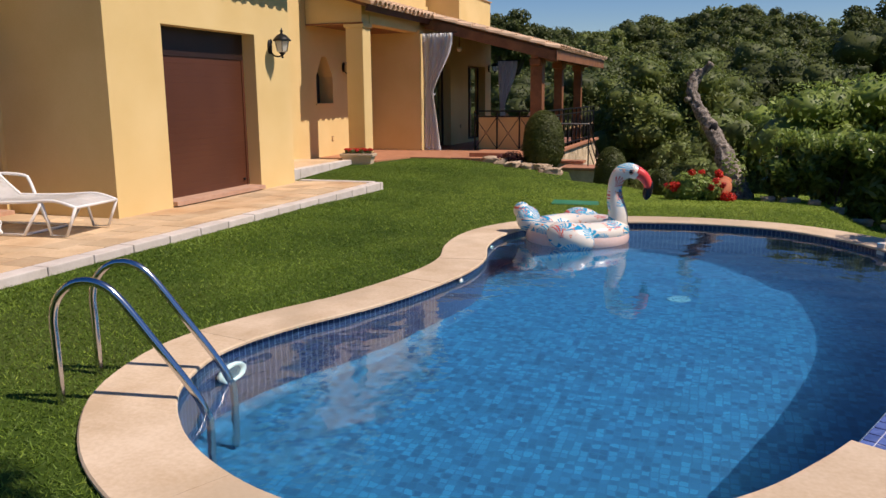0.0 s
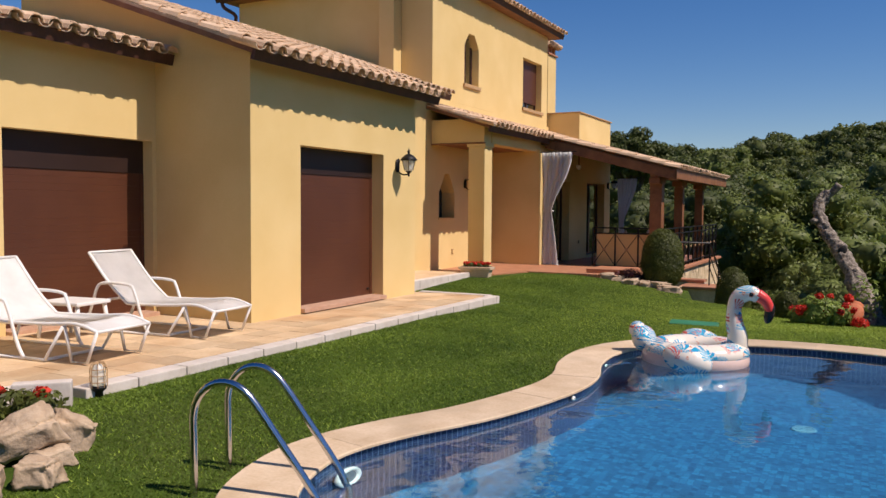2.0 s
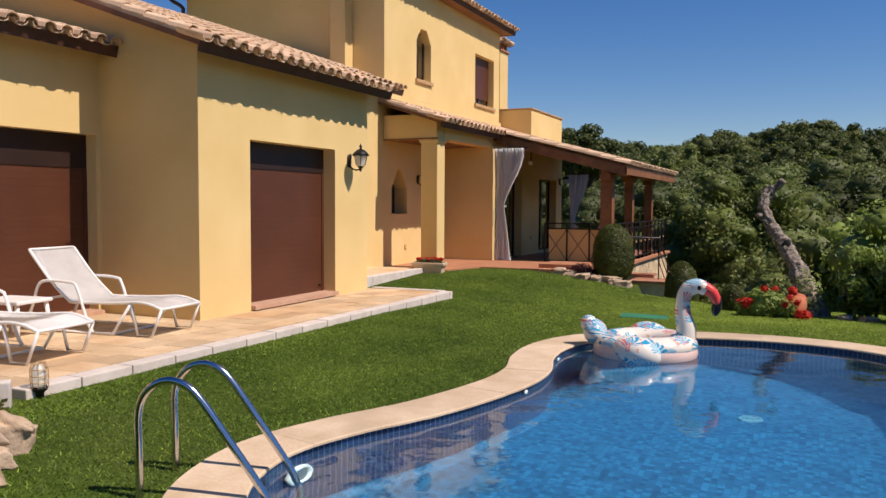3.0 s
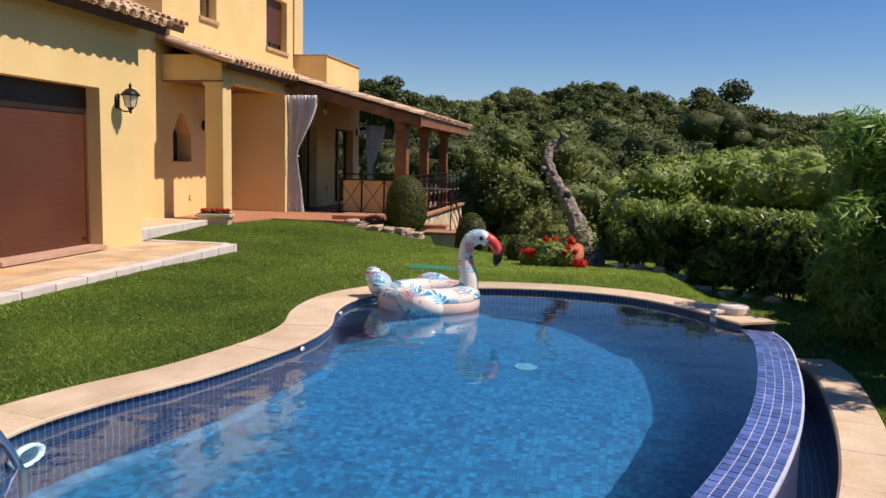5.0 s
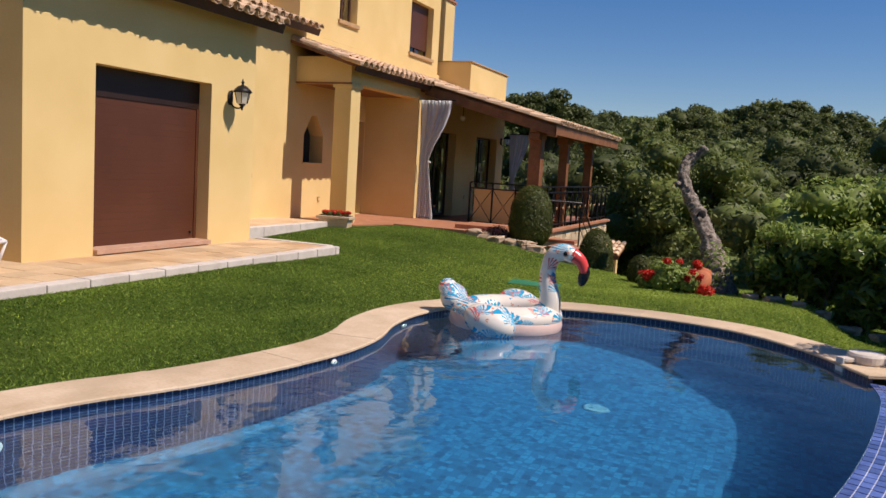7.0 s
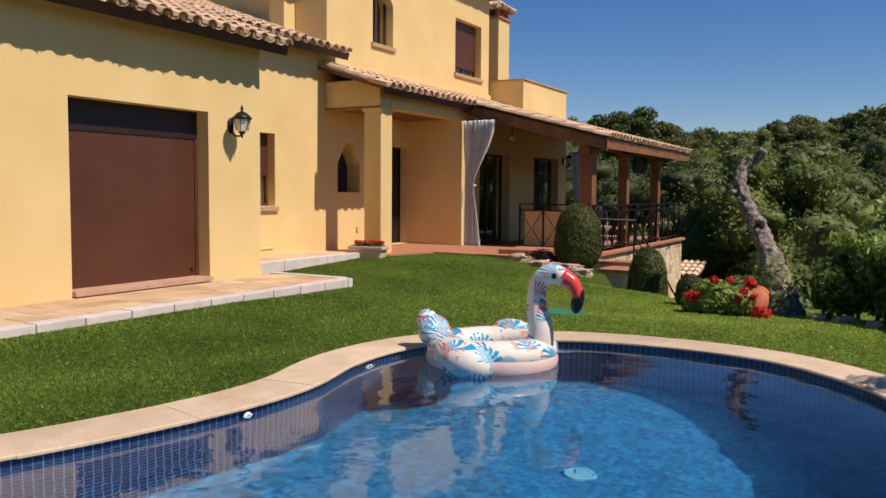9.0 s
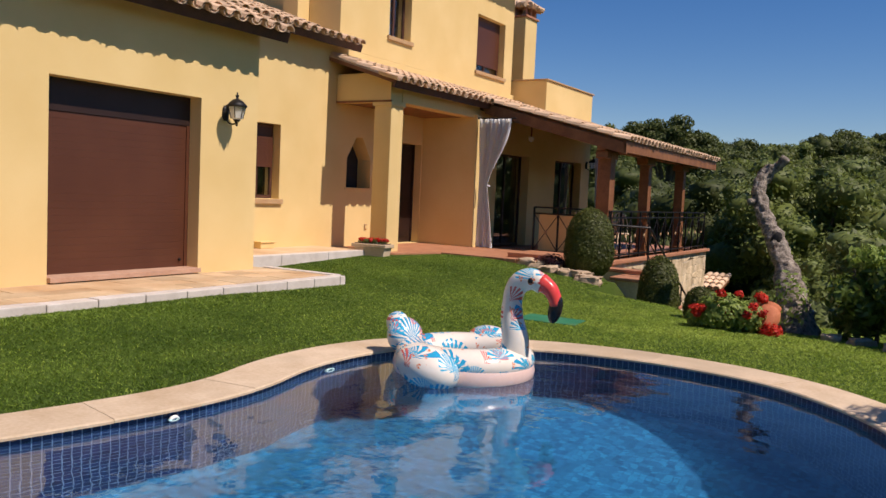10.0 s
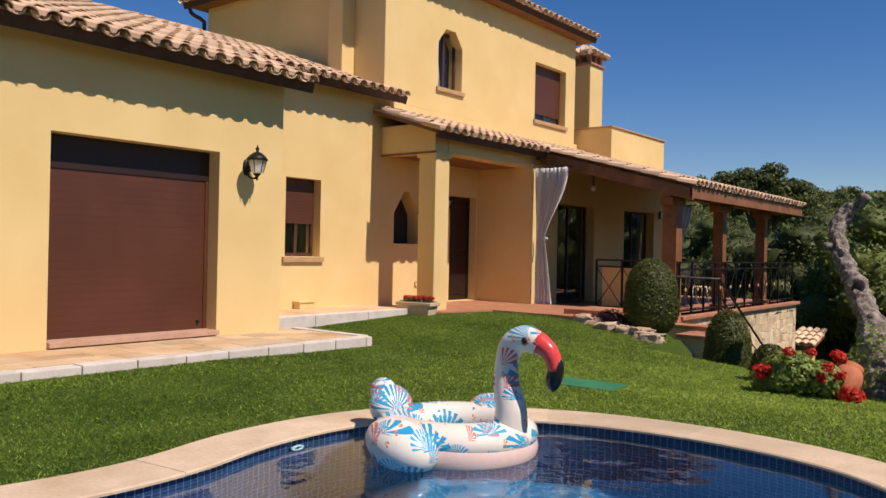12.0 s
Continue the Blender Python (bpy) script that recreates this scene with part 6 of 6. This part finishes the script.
for i, (x, yy, H, c) in enumerate(((0.85, 10.2, 2.5, 6400), (1.55, 9.2, 2.2, 4200), (1.75, 8.2, 2.7, 4600), (1.95, 7.2, 2.4, 3600))):
    o = thing("tall_shrub", "tall shrub with narrow bright green leaves", "shrub", pose(x, yy, ground_z(x, yy)), "tall shrubs")
    rngh = random.Random(80 + i)
    leaf_cloud("foliage", [(rngh.uniform(-0.45, 0.45), rngh.uniform(-0.5, 0.5), H * rngh.uniform(0.1, 0.9), 0.34, 0.34, 0.34) for k in range(22)], c * 2, 0.085, L_BAMBOO, o, 80 + i, 0.13, 0.5, 0.6, 0.55, 0.7)
    bm = bmesh.new()
    for k in range(9):
        a = k * math.tau / 9
        tube(bm, [(0.1 * math.cos(a), 0.1 * math.sin(a), -0.05), (0.4 * math.cos(a), 0.4 * math.sin(a), H * 0.85)], [0.016, 0.006], 5)
    part("branchwork", bm, TRUNK, o)
for i in range(8):
    t = i / 7
    x, yy = -1.75 + 2.1 * t, 13.86 - 1.25 * t + 0.07 * math.sin(i * 2.3)
    rock((x, yy, ground_z(x, yy) + 0.02), (0.12 + 0.05 * math.sin(i * 1.9), 0.10, 0.07), 50 + i, (0, 0, i * 47), "small grey stone at the foot of the hedge", "stones along the hedge")
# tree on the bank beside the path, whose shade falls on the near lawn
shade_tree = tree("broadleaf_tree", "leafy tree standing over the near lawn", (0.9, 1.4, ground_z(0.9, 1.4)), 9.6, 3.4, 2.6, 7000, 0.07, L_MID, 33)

# rainwater pipe at the corner of the upper storey
pipe = thing("downpipe", "dark metal rainwater pipe under the upper eaves", "pipe", kind="structure")
bm = bmesh.new()
tube(bm, smooth_line([(-16.45, 15.72, 6.5), (-16.42, 15.74, 6.3), (-16.2, 15.9, 6.12), (-16.2, 15.93, 5.9), (-16.2, 15.93, 4.1)], 0.06), 0.045, 10)
part("pipe", bm, DARKWOOD, pipe, smooth=True)
bm = bmesh.new()
tube(bm, [(-16.2, 15.93, 5.2), (-16.2, 15.93, 5.26)], 0.058, 10)
part("clip", bm, IRON, pipe)

# ---- grass ----
rs = np.random.RandomState(3)
N = 640000
gxs, gys = rs.uniform(-7.55, 1.2, N), 1.2 + 15.6 * rs.rand(N) ** 1.15
gxs[:42000], gys[:42000] = rs.uniform(-9.42, -7.5, 42000), rs.uniform(12.58, 16.84, 42000)
out_line = offset_line(coped, -0.445)
step = 4
block = [(p.x, p.y) for p in out_line[::step]] + [(p.x, p.y) for p in offset_line(spill, -0.87)[::step]]
bx, by = np.array([p[0] for p in block]), np.array([p[1] for p in block])
ins = np.zeros(N, bool)
j = len(block) - 1
for i in range(len(block)):
    cond = (by[i] > gys) != (by[j] > gys)
    xi = (bx[j] - bx[i]) * (gys - by[i]) / ((by[j] - by[i]) or 1e-9) + bx[i]
    ins ^= cond & (gxs < xi)
    j = i
hat = (gxs > -4.72) & (gxs < -4.06) & (gys > 12.0) & (gys < 12.48)
pat = ((gxs < -6.7) & (gys > 16.85)) | ((gxs < -8.75 + 0.33 * (16.9 - gys)) & (gxs < -8.75) & (gys > 15.5)) | ((gxs < -8.98) & (gys > 15.3))
rk = ((gxs + 6.9) ** 2 + (gys - 3.4) ** 2) < 0.45 ** 2
sel = ~(ins | hat | pat | rk)
gxs, gys = gxs[sel], gys[sel]
gzs = np.array([ground_z(a, b) + 0.012 * noise.noise((a * 0.7, b * 0.7, 0)) for a, b in zip(gxs.tolist(), gys.tolist())])
n = len(gxs)
ang, hgt, wid = rs.uniform(0, math.tau, n), rs.uniform(0.007, 0.022, n), rs.uniform(0.004, 0.008, n)
lx, ly = rs.normal(0, 0.024, n), rs.normal(0, 0.024, n)
P0 = np.stack([gxs - np.cos(ang) * wid, gys - np.sin(ang) * wid, gzs - 0.005], 1)
P1 = np.stack([gxs + np.cos(ang) * wid, gys + np.sin(ang) * wid, gzs - 0.005], 1)
P2 = np.stack([gxs + lx, gys + ly, gzs + hgt], 1)
v = np.stack([P0, P1, P2], 1).reshape(-1, 3)
me = bpy.data.meshes.new("grass")
me.vertices.add(len(v))
me.vertices.foreach_set("co", v.ravel())
me.loops.add(len(v))
me.loops.foreach_set("vertex_index", np.arange(len(v)))
me.polygons.add(n)
me.polygons.foreach_set("loop_start", np.arange(0, len(v), 3))
me.update(calc_edges=True)
me.materials.append(BLADE)
me.materials.append(BLADE_PALE)
# paler, yellower blades grow more frequent towards the far right of the lawn
pale_share = np.clip((gxs + 7.0) / 3.2, 0, 1) * np.clip((gys - 8.5) / 4.0, 0, 1) * 0.9 + 0.07
me.polygons.foreach_set("material_index", (rs.rand(n) < pale_share).astype(np.int32))
tagged(new("grass", me), "short mown green grass", "grass", kind="stuff")
